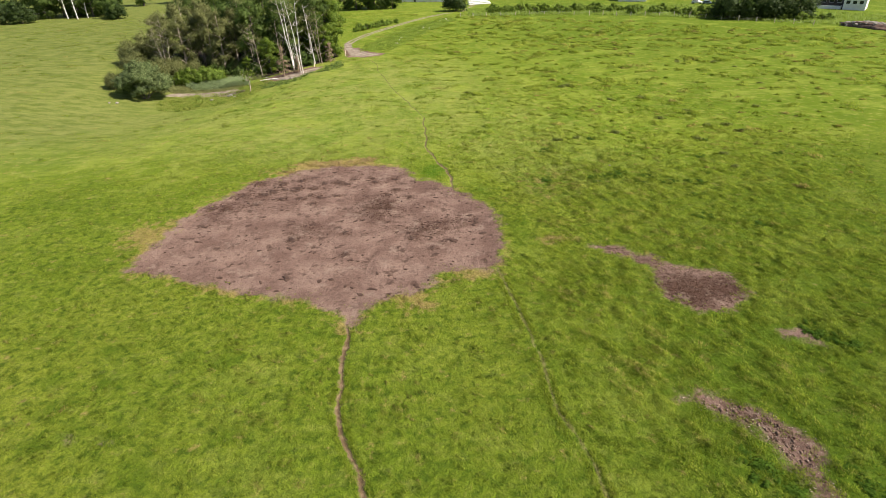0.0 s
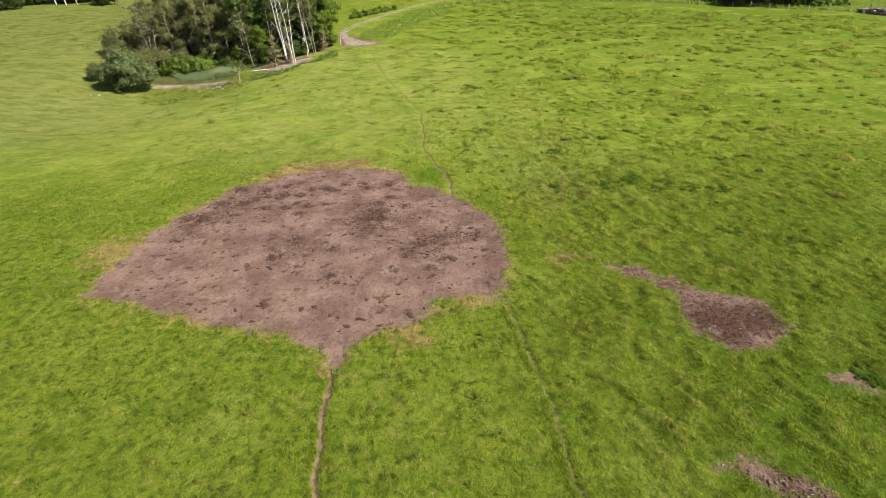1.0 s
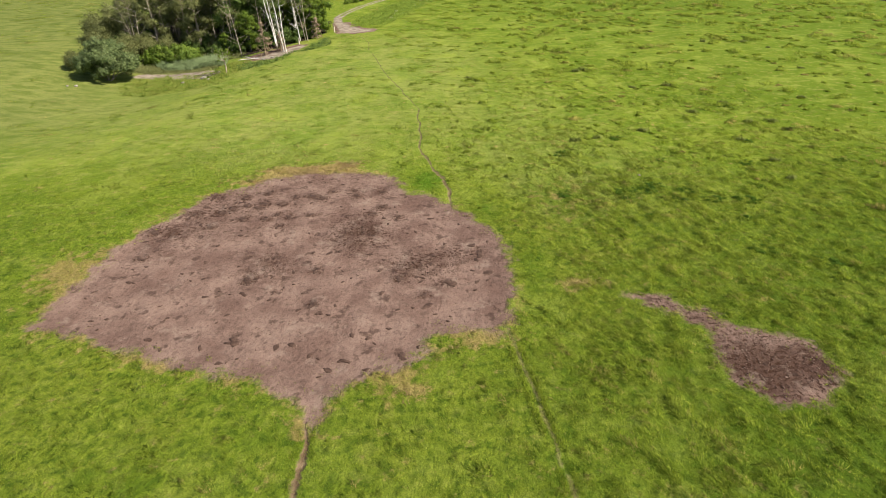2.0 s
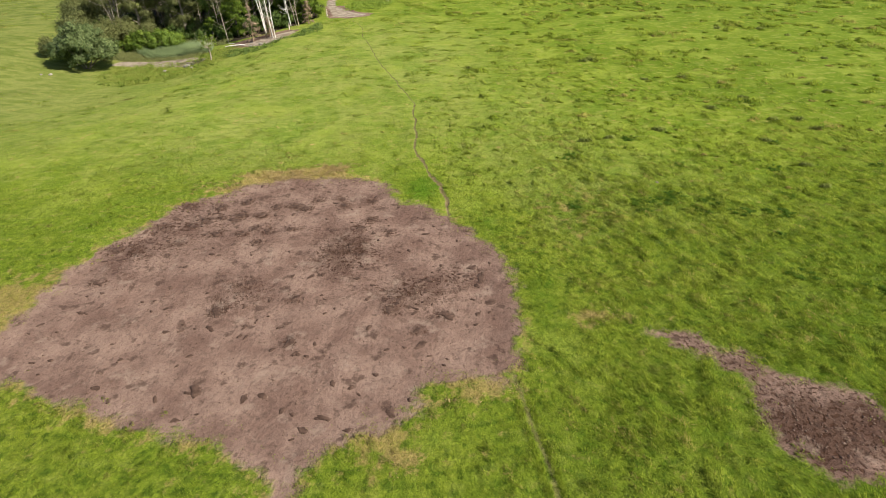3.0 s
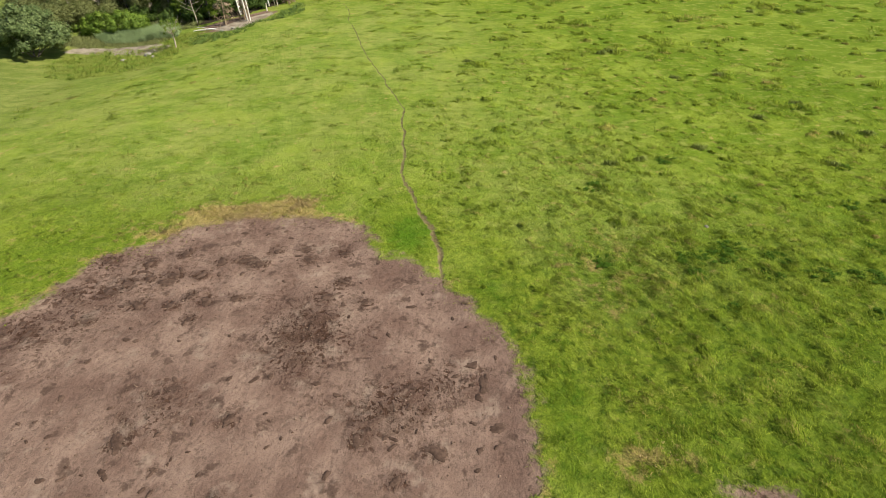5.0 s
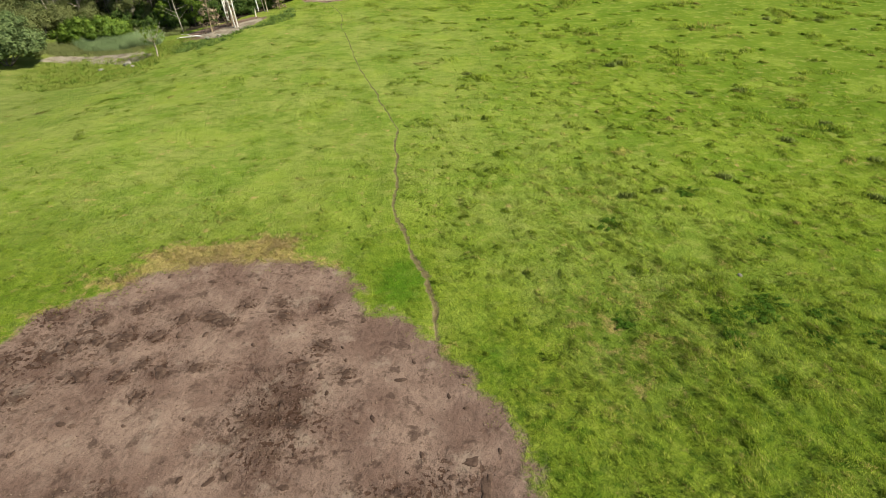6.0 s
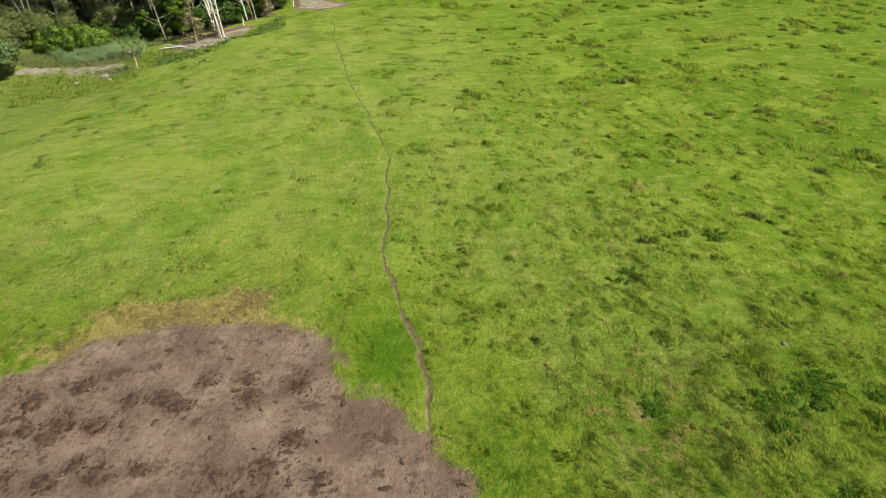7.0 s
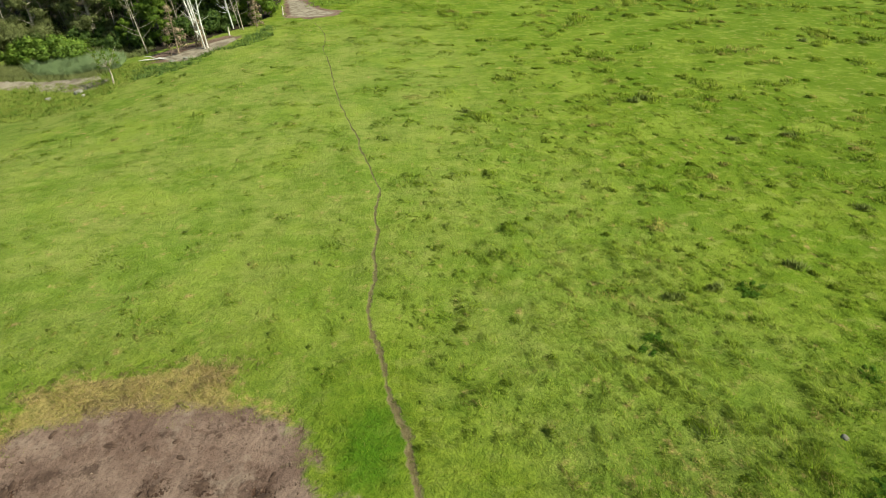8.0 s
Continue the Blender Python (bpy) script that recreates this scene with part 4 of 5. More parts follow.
def bush(name, label, group, seed, width, depth, height, count, per, size, leaf, stems=5, lift=0.0, lobes=()):
    """A shrub: several stems from one stool and a rounded, uneven crown."""
    r = random.Random(seed)
    ob = thing(name, label, "bush", group)
    wood, crown = [], []
    for i in range(count):
        a, q = r.uniform(0, 2 * math.pi), math.sqrt(r.uniform(0, 1))
        h = lift + (height - lift) * (0.12 + 0.74 * r.uniform(0, 1) ** 0.8 * (1 - 0.55 * q * q))
        crown.append((math.cos(a) * q * width * 0.42, math.sin(a) * q * depth * 0.40, h, min(width, depth, height) * r.uniform(0.12, 0.2)))
    if lobes:
        crown = []
        for i in range(count):
            lx, ly, lz, lr = lobes[i % len(lobes)]
            a, up = r.uniform(0, 2 * math.pi), r.uniform(-0.85, 1.0)
            q = lr * r.uniform(0.62, 1.0)
            flat = math.sqrt(max(0.0, 1 - up * up))
            crown.append((lx + math.cos(a) * flat * q, ly + math.sin(a) * flat * q, max(lift, lz + up * q * 0.8), r.uniform(0.5, 1.0)))
    for i in range(stems):
        e = crown[i * count // stems]
        wood.append(([(r.uniform(-0.4, 0.4), r.uniform(-0.4, 0.4), -0.2), (e[0] * 0.4, e[1] * 0.4, e[2] * 0.55), e[:3]], [0.13, 0.08, 0.02], 5))
    part("stem", tubes("stem", wood, M_BARK), ob)
    part("crown", leaves("crown", crown, per, size, leaf, 0.7), ob)
    return ob


GROVE = "trees of the grove"
alder = tree("alder_tree", "tall dense dark green alder in the grove", GROVE, 3, 17.0, 4.2, 0.16, 17, 215, 0.40, M_ALDER, M_BARK)
stand(alder, [(-43.0, 141.7, 0.95), (-49.4, 148.9, 1.0), (-36.7, 144.0, 1.0), (-55.7, 155.7, 1.05), (-28.8, 146.5, 1.0), (-43.4, 155.2, 1.1),
              (-34.1, 156.6, 1.05), (-63.4, 157.5, 0.95), (-49.6, 164.6, 1.1), (-39.8, 167.0, 1.1), (-58.1, 170.0, 1.0)])
willow = tree("willow_tree", "tall airy olive-green willow with thin pale stems", GROVE, 8, 15.0, 3.6, 0.08, 15, 175, 0.26, M_OLIVE, M_TWIG, 3)
stand(willow, [(-60.4, 142.2, 0.95), (-54.4, 144.0, 1.05), (-66.1, 145.4, 0.9), (-57.8, 147.9, 1.1), (-50.8, 141.5, 1.0), (-69.2, 151.6, 0.8), (-46.9, 145.9, 1.1),
               (-63.1, 151.1, 1.05), (-31.7, 151.8, 1.05)])
ash = tree("ash_tree", "leafy fresh green tree at the edge of the grove", GROVE, 12, 15.0, 3.8, 0.08, 16, 240, 0.36, M_FRESH, M_BARK)
stand(ash, [(-26.0, 147.9, 1.0), (-27.8, 153.1, 1.1), (-38.9, 137.6, 0.55), (-44.4, 138.4, 0.30), (-39.5, 148.8, 1.0), (-26.8, 144.7, 0.55), (-33.6, 148.0, 1.0)])


def birch(seed, height, lean, stems, bark=None, girth=1.0, label="half-dead birch with bare white stems"):
    """Pale bare stems with high thin limbs and a few leaves in the top."""
    r = random.Random(seed)
    ob = thing("birch_tree" if bark is None else "bare_tree", label, "tree", GROVE)
    wood, crown = [], []
    for i in range(stems):
        a = r.uniform(-0.06, 0.06) + lean
        off = (i * 1.3 - 0.4 * stems, r.uniform(-0.6, 0.6))
        pts = [(off[0] * (0.22 + 1.5 * f ** 1.4) + a * height * f + r.uniform(-0.1, 0.1), off[1] * (1 + f) + r.uniform(-0.1, 0.1), height * f - 0.2) for f in (0, 0.25, 0.5, 0.75, 1)]
        wood.append((pts, [girth * q for q in (0.17, 0.135, 0.10, 0.07, 0.02)], 8))
        for k in range(16):
            f = r.uniform(0.16, 0.97)
            j = min(3, int(f * 4))
            root = Vector(pts[j]).lerp(Vector(pts[j + 1]), f * 4 - j)
            b = r.uniform(0, 6.28)
            tip = root + Vector((math.cos(b), math.sin(b), r.uniform(0.2, 1.1))) * r.uniform(0.9, 2.6)
            mid = root.lerp(tip, 0.5) + Vector((0, 0, -0.12))
            wood.append(([tuple(root), tuple(mid), tuple(tip)], [0.036, 0.022, 0.008], 4))
            if f > 0.45:
                crown.append((tip.x, tip.y, tip.z, r.uniform(0.4, 0.9)))
    part("trunk", tubes("trunk", wood, bark or M_BIRCH), ob)
    part("crown", leaves("crown", crown, 22, 0.26, M_OLIVE), ob)
    return ob


put(birch(5, 15.5, -0.06, 2, None, 0.85), -33.2, 137.4, 10)
put(birch(9, 16.0, -0.02, 2, None, 0.85), -30.4, 132.6, 20)
put(birch(14, 14.0, 0.0, 1, None, 0.8), -28.9, 141.9, 30)
put(birch(15, 13.0, 0.02, 1, None, 0.7), -29.6, 142.8, 200)
for i, (x, y) in enumerate([(-39.9, 134.6), (-64.8, 140.8), (-61.8, 144.8), (-61.1, 146.5), (-63.5, 140.0), (-65.6, 156.6), (-71.8, 159.2), (-66.4, 144.6), (-58.4, 142.6), (-57.2, 145.2), (-53.8, 143.6), (-50.2, 143.8), (-47.2, 141.6), (-43.0, 139.0), (-36.4, 139.6), (-27.4, 141.0)]):
    put(birch(30 + i, 10.5 + 0.6 * (i % 4), -0.05 + 0.03 * (i % 3), 1 + i % 2, M_TWIG, 0.6, "thin grey-brown half-bare stem among the trees"), x, y, 50 * i)


def withered(seed, height, spread):
    """A dead young conifer: a stick with drooping brown twigs."""
    r = random.Random(seed)
    ob = thing("dead_conifer", "withered brown conifer with drooping dead twigs", "tree", GROVE)
    wood = [([(0, 0, -0.2), (0.1, 0, height * 0.5), (0.2, 0.1, height)], [0.13, 0.09, 0.02], 6)]
    tufts = []
    for i in range(70):
        f = r.uniform(0.06, 0.9)
        a = r.uniform(0, 6.28)
        q = spread * (1.05 - f) * r.uniform(0.6, 1)
        wood.append(([(0.2 * f, 0, height * f), (math.cos(a) * q * 0.6, math.sin(a) * q * 0.6, height * f + 0.05), (math.cos(a) * q, math.sin(a) * q, height * f - 0.35 * q)], [0.035, 0.022, 0.008], 3))
        if i % 2 == 0:
            tufts.append((math.cos(a) * q * 0.8, math.sin(a) * q * 0.8, height * f - 0.2 * q, 0.35))
    part("trunk", tubes("trunk", wood, M_BROWN), ob)
    tagged(part("dead_needles", leaves("dead_needles", tufts, 26, 0.22, M_BROWN), ob), kind="stuff")
    return ob


put(withered(2, 7.5, 2.9), -34.4, 132.0)
put(withered(6, 5.0, 1.8), -25.5, 142.7)
put(withered(7, 4.5, 1.7), -31.5, 133.8)

put(bush("round_bush", "large rounded grey-green bush standing alone on bare soil", "", 4, 12.4, 10.6, 7.6, 220, 150, 0.32, M_SHRUB, 7, 0.9, ((-0.6, 0.4, 5.6, 2.7), (2.9, -0.5, 3.4, 2.6), (-3.0, 0.2, 3.2, 2.7), (0.3, -2.2, 3.3, 2.9), (0.4, 2.2, 4.8, 2.8), (-1.8, -1.6, 3.8, 2.4), (3.8, 1.4, 3.1, 1.9))), -62.6, 122.6)
put(bush("hedge_bush", "broad low bright green bush beside reeds", "", 6, 16.5, 8.0, 4.3, 90, 220, 0.30, M_LIME, 6, 0.1), -55.8, 135.3, -4)
side = bush("edge_bush", "rounded olive bush at the edge of the grove", "bushes at the grove", 10, 8.0, 7.0, 6.5, 46, 220, 0.28, M_OLIVE, 5, 0.3)
stand(side, [(-65.3, 130.6, 0.9), (-74.6, 152.8, 1.15), (-64.3, 135.5, 0.9), (-70.5, 137.6, 1.0), (-70.6, 126.5, 0.6), (-76.6, 148.9, 1.0), (-58.0, 141.0, 0.75), (-53.0, 141.6, 0.7), (-62.6, 139.2, 0.8), (-48.2, 142.0, 0.6)])
under = bush("undergrowth_bush", "dark shady undergrowth bush beneath the trees", "undergrowth", 13, 7.0, 6.0, 4.4, 34, 80, 0.44, M_ALDER, 5, 0.2)
stand(under, [(-41.5, 137.9, 0.8), (-37.2, 140.2, 0.9), (-51.8, 140.2, 0.9), (-64.8, 141.3, 0.9), (-58.4, 140.3, 0.8), (-32.9, 142.1, 0.9), (-29.6, 144.6, 0.8), (-46.9, 138.0, 0.7), (-68.5, 143.4, 0.9), (-44.4, 140.3, 0.9), (-48.4, 141.9, 1.0), (-59.9, 143.2, 0.8), (-54.9, 148.3, 1.0), (-39.1, 142.1, 0.9), (-28.8, 149.4, 0.8), (-35.1, 148.0, 1.0), (-63.7, 147.4, 1.0), (-45.9, 152.6, 1.0), (-31.2, 154.7, 1.1), (-30.2, 140.6, 0.4), (-33.8, 139.6, 0.35), (-27.6, 143.8, 0.4), (-36.0, 137.4, 0.3)])


def sapling():
    r = random.Random(3)
    ob = thing("dead_sapling", "small half-bare crooked sapling with a pale stem", "tree")
    wood = [([(0, 0, -0.2), (0.1, 0, 1.2), (0.0, 0, 2.4)], [0.15, 0.12, 0.09], 7)]
    tufts = []
    for i in range(16):
        a = r.uniform(0, 6.28)
        q = r.uniform(1.0, 2.4)
        tip = (math.cos(a) * q, math.sin(a) * q, 2.4 + r.uniform(0.6, 2.6))
        wood.append(([(0, 0, 2.2), (tip[0] * 0.45, tip[1] * 0.45, 2.4 + (tip[2] - 2.4) * 0.35), tip], [0.04, 0.026, 0.010], 4))
        tufts.append((tip[0] * 0.6, tip[1] * 0.6, tip[2] - 0.6, 0.5))
    part("trunk", tubes("trunk", wood, M_TWIG), ob)
    part("crown", leaves("crown", tufts, 60, 0.18, M_FRESH), ob)
    return ob


put(sapling(), -39.6, 122.0)


def fallen_log():
    ob = thing("fallen_log", "bleached white fallen trunk lying at the water's edge", "log")
    part("trunk", tubes("trunk", [([(-2.9, 0.5, 0.15), (-1.6, -0.1, 0.42), (-0.2, 0.25, 0.30), (1.0, 0, 0.5), (2.2, -0.35, 0.42)], [0.05, 0.10, 0.13, 0.17, 0.21], 8)], M_BIRCH), ob)
    part("branch", tubes("branch", [([(0.4, 0, 0.5), (-0.8, 0.5, 0.9), (-1.9, 0.7, 0.8)], [0.09, 0.06, 0.02], 5)], M_BIRCH), ob)
    return ob


put(fallen_log(), -37.3, 130.0, 12, 0.75)


def fill(name, label, category, outline, count, height, width, spread, material, lean=(0.0, 0.0), n=14, soft=0.6):
    """Upright blades over an outline: reeds, nettles and rough grass."""
    xs, ys = [p[0] for p in outline], [p[1] for p in outline]
    x, y = rng.uniform(min(xs), max(xs), count * 3), rng.uniform(min(ys), max(ys), count * 3)
    keep = inside(x, y, outline) > rng.uniform(-soft, soft, count * 3)
    x, y = x[keep][:count], y[keep][:count]
    h = height * (0.55 + 0.9 * lattice(x * 0.5, y * 0.5, 51))
    v, f, nn = blades(x, y, land(x, y), h, np.full(len(x), width), np.full(len(x), spread), (rng.normal(lean[0], 0.3, len(x)), rng.normal(lean[1], 0.3, len(x))), n)
    dry = np.repeat(np.where(rng.uniform(0, 1, len(x)) < 0.12, 0.9, 0.0), 3 * n)
    tone = np.repeat(np.clip(1.6 * (lattice(x * 0.5, y * 0.5, 52) - 0.5) + rng.normal(0, 0.45, len(x)), -1, 1), 3 * n)
    tagged(grass_object(name, label, v, f, nn + np.array([0.25, -0.35, -0.35]), material, (("dry", dry), ("rank", 0 * dry + 0.05), ("tone", tone))), label, category)


fill("reeds", "stand of pale blue-green reeds", "reeds", [(-56.8, 132.3), (-54.3, 134.4), (-48.0, 135.6), (-44.0, 133.9), (-42.4, 129.2), (-48.0, 129.0), (-54.3, 130.0)], 3800, 1.1, 0.045, 0.5, M_REED, (-0.2, 0.1), 11)
fill("shade_weeds", "olive weeds under the trees", "weeds", [(-68, 138), (-60, 133.5), (-52, 131), (-45, 134.5), (-40, 134), (-40, 140), (-70, 143)], 900, 0.5, 0.12, 0.5, M_OLIVE, (-0.2, 0.2))
fill("nettles", "dark green nettles along the shore", "weeds", [(-36.8, 121.9), (-32.3, 122.9), (-28.0, 128.9), (-21.6, 134.4), (-23.2, 141.5), (-26.5, 132.7), (-32.0, 127.4), (-38.5, 127.4)], 400, 0.42, 0.08, 0.5, M_ALDER, (-0.1, 0.1))
fill("rough_bank_grass", "rank olive grass on the bank", "grass", [(-58.5, 122.6), (-52.7, 123.8), (-41.9, 120.8), (-43.8, 129.0), (-40.0, 131.0), (-36.4, 125.4), (-39.5, 119.9), (-40.0, 115.0), (-45.0, 112.5), (-50.5, 111.5), (-56.0, 117.0)], 2600, 0.19, 0.05, 0.5, M_BANK, (-0.3, 0.2), soft=3.5)
fill("bank_weeds", "leafy green weeds among the bank grass", "weeds", [(-58.5, 122.6), (-52.7, 123.8), (-41.9, 120.8), (-43.8, 129.0), (-40.0, 131.0), (-36.4, 125.4), (-39.5, 119.9), (-40.0, 115.0), (-45.0, 112.5), (-50.5, 111.5), (-56.0, 117.0)], 330, 0.36, 0.08, 0.35, M_FRESH, (-0.1, 0.1), 14, 3.0)
fill("rough_verge_grass", "rough olive grass along the gravel track", "grass", [(-18.7, 152.8), (-10.9, 154.9), (-3.1, 183.4), (8.6, 217.4), (5.7, 226.5), (-4.9, 205.6), (-13.7, 181.1), (-19.5, 164.1)], 1900, 0.36, 0.09, 0.6, M_FRESH, (-0.2, 0.2), 11)
fill("shore_grass", "rank yellowing grass between the path and the reeds", "grass", [(-60.0, 128.6), (-53.0, 128.4), (-45.0, 127.2), (-42.5, 129.8), (-46.0, 130.2), (-52.0, 131.0), (-57.0, 133.0), (-64.0, 131.0), (-62.0, 127.0)], 1700, 0.45, 0.06, 0.5, M_OLIVE, (-0.2, 0.2), 11, 1.2)
fill("verge_flowers", "creamy white flowering weeds along the track", "flowers", [(-15.8, 154.7), (-11.9, 156.8), (0.8, 197.5), (9.6, 219.3), (4.7, 221.0), (-6.9, 188.8)], 26, 0.5, 0.09, 0.35, M_FLOWER, n=7)
fill("far_rough_grass", "tall pale olive rough grass behind the fence", "grass", [(14.4, 227.1), (59.4, 220.3), (98.8, 197.6), (122.7, 177.5), (151.7, 190.6), (130.0, 232.8), (69.1, 254.5), (14.4, 256.5)], 6000, 0.8, 0.24, 1.1, M_FRESH, (-0.4, 0.2), n=8)


def build_nettles():
    """Dark green nettle clumps, knee-high and soft in outline."""
    r = random.Random(31)
    spots = [(27.0, 54.0), (28.8, 57.4), (25.9, 57.7), (31.2, 60.5), (33.0, 66.2), (24.4, 67.3), (39.2, 85.7), (21.5, 74.0), (36.0, 72.0), (30.0, 47.0), (43.0, 66.0), (26.0, 49.0), (18.1, 59.8), (18.9, 60.2), (20.1, 60.0), (20.8, 59.7), (24.1, 59.8), (22.8, 57.8), (21.4, 61.0), (18.1, 58.1), (12.6, 59.9), (19.0, 54.9), (14.2, 69.7), (25.6, 30.6), (26.2, 29.8), (27.0, 29.2), (20.6, 19.0), (21.0, 17.8), (15.6, 20.2), (16.2, 19.0), (16.8, 17.6)]
    first = None
    for x, y in spots:
        m = pose(x, y, land1(x, y), 0, 0, r.uniform(0, 360)) @ Matrix.Diagonal((1.6, 1.25, 0.62, 1.0)) @ Matrix.Scale(r.uniform(0.7, 1.25), 4)
        if first:
            copy_thing(first, m)
            continue
        first = thing("nettle_clump", "dark green nettle clump in the long grass", "nettles", "nettle clumps", m)
        stalks, tufts = [], []
        for k in range(16):
            a, q = r.uniform(0, 6.28), 0.5 * math.sqrt(r.uniform(0.0, 1.0))
            h = r.uniform(0.35, 0.7) * (1.1 - q)
            x1, y1 = math.cos(a) * q, math.sin(a) * q
            stalks.append(([(x1 * 0.12, y1 * 0.12, -0.03), (x1 * 0.8, y1 * 0.8, h * 0.6), (x1, y1, h)], [0.012, 0.010, 0.006], 3))
            tufts += [(x1, y1, h * 0.95, 0.10), (x1 * 0.9, y1 * 0.9, h * 0.65, 0.14), (x1 * 0.8, y1 * 0.8, h * 0.3, 0.15)]
        part("stem", tubes("stem", stalks, M_NETTLE), first)
        part("foliage", leaves("foliage", tufts, 26, 0.085, M_NETTLE), first)


build_nettles()


def build_rushes():
    """Large dark clumps of rushes that stand out of the grazed field."""
    spots = [(23.6, 104.6), (25.2, 105.4), (51.4, 88.0), (42.8, 75.6), (39.5, 78.7), (39.6, 86.4), (25.4, 76.2), (42.2, 78.4), (53.9, 126.7), (60.0, 103.4), (61.0, 124.9), (5.9, 103.3),
             (63.2, 119.6), (30.1, 95.4), (35.4, 95.9), (34.1, 82.9), (19.4, 74.2), (16.6, 73.3), (36.1, 66.3), (35.4, 72.5), (35.4, 61.9)]
    meshes = []
    for k in range(4):
        ox, oy = np.linspace(-0.45, 0.45, 7) + rng.normal(0, 0.05, 7), rng.normal(0, 0.06, 7)
        v, f, nn = clumps(ox, oy, 0 * ox, rng.uniform(0.3, 0.5, 7), rng.uniform(0.4, 0.65, 7), np.full(7, 0.05), 44, (rng.normal(-0.3, 0.3, 7), rng.normal(0.2, 0.3, 7)))
        me = tri_mesh("rush_clump", v, f, M_RUSH)
        me.attributes.new("custom_normal", "FLOAT_VECTOR", "POINT").data.foreach_set("vector", nn.astype(np.float32).ravel())
        meshes.append(me)
    r = random.Random(77)
    for i, (x, y) in enumerate(spots):
        ob = new("rush_clump", meshes[i % 4])
        ob.matrix_basis = pose(x, y, land1(x, y) - 0.02, 0, 0, r.uniform(-25, 25)) @ Matrix.Scale(r.uniform(0.75, 1.15) * (1.25 if i < 2 else 0.9), 4)
        tagged(ob, "dark olive clump of rushes standing in grazed pasture", "rushes", "rush clumps in the pasture")


build_rushes()


# the wallow ------------------------------------------------------------
def pat_mesh(seed):
    """Trodden dung and churned wet soil: a low cake with a ragged rim."""
    r = random.Random(seed)
    bm = bmesh.new()
    k = 34
    slow = [r.uniform(0.55, 1.15) for _ in range(9)]
    reach = [(slow[i * 9 // k] * (1 - i * 9 / k % 1) + slow[(i * 9 // k + 1) % 9] * (i * 9 / k % 1)) * r.choice((0.8, 0.9, 1.0, 1.0, 1.12)) for i in range(k)]
    rings = [[bm.verts.new((math.cos(6.283 * i / k) * q * (reach[i] if q > 0.5 else 0.8), math.sin(6.283 * i / k) * q * (reach[i] if q > 0.5 else 0.8) * 0.72, z + r.uniform(-0.012, 0.025))) for i in range(k)] for q, z in ((1.1, -0.03), (0.85, 0.03), (0.45, 0.045))]
    for lower, upper in zip(rings, rings[1:]):
        for i in range(k):
            bm.faces.new((lower[i], lower[(i + 1) % k], upper[(i + 1) % k], upper[i]))
    bm.faces.new(rings[-1])
    return bm_mesh("dung_pat", bm, M_DUNG, True)


def build_pats():
    meshes = [pat_mesh(s) for s in range(7)]
    low = [(3.4, 48.9), (3.7, 49.8), (3.2, 51.1), (4.2, 47.0), (-12.9, 39.9), (-6.4, 37.0), (-10.0, 39.2), (-18.6, 40.3), (-5.4, 37.7), (-13.2, 37.8), (-9.0, 39.4), (-1.9, 37.9), (-5.3, 40.1), (-0.4, 43.1)]
    r = random.Random(5)
    spots = [(x, y, r.uniform(0.28, 0.5)) for x, y in FOULED] + [(x, y, r.uniform(0.25, 0.5)) for x, y in low]
    while len(spots) < 210:
        x, y = r.uniform(-28, 6), r.uniform(35, 67)
        if inside(np.array([x]), np.array([y]), WALLOW)[0] > 0.5:
            spots.append((x, y, r.uniform(0.10, 0.26)))
    for i, (x, y, s) in enumerate(spots):
        ob = new("dung_pat", meshes[i % 7])
        ob.matrix_basis = pose(x, y, land1(x, y) + 0.012, 0, 0, r.uniform(0, 360)) @ Matrix.Diagonal((s * 1.15, s * 0.9, 0.8, 1))
        tagged(ob, "dark trodden dung pat on bare soil", "dung", "dung pats in the wallow")


build_pats()


def build_clods():
    """Loose crumbs of dried soil, thickest where the ground is churned."""
    k = 110000
    x, y = rng.uniform(-30, 25, k), rng.uniform(16, 68, k)
    keep = (bare_at(x, y) > 0.1) & (rng.uniform(0, 1, k) < 0.10 + 0.36 * churn_at(x, y) + 0.35 * (inside(x, y, GULLY) > 0))
    x, y = x[keep], y[keep]
    s = (0.025 + 0.075 * rng.uniform(0, 1, len(x)) ** 3) * np.where(inside(x, y, GULLY) > 0, 1.7, 1.0)
    corners = np.array([(1, 0, 0), (-0.4, 0.9, 0), (-0.5, -0.85, 0.1), (0.1, 0.1, 0.8), (0, 0, -0.4)])
    p = corners[None] * (s[:, None, None] * rng.uniform(0.6, 1.3, (len(x), 5, 3))) + np.stack([x, y, land(x, y) + 0.01], 1)[:, None]
    tri = np.array([(0, 1, 3), (1, 2, 3), (2, 0, 3), (1, 0, 4), (2, 1, 4), (0, 2, 4)])
    f = (np.arange(len(x))[:, None, None] * 5 + tri[None]).reshape(-1, 3)
    tagged(new("soil_clods", tri_mesh("soil_clods", p.reshape(-1, 3), f, M_CLOD)), "loose clods of dry trampled soil", "soil", kind="stuff")


build_clods()


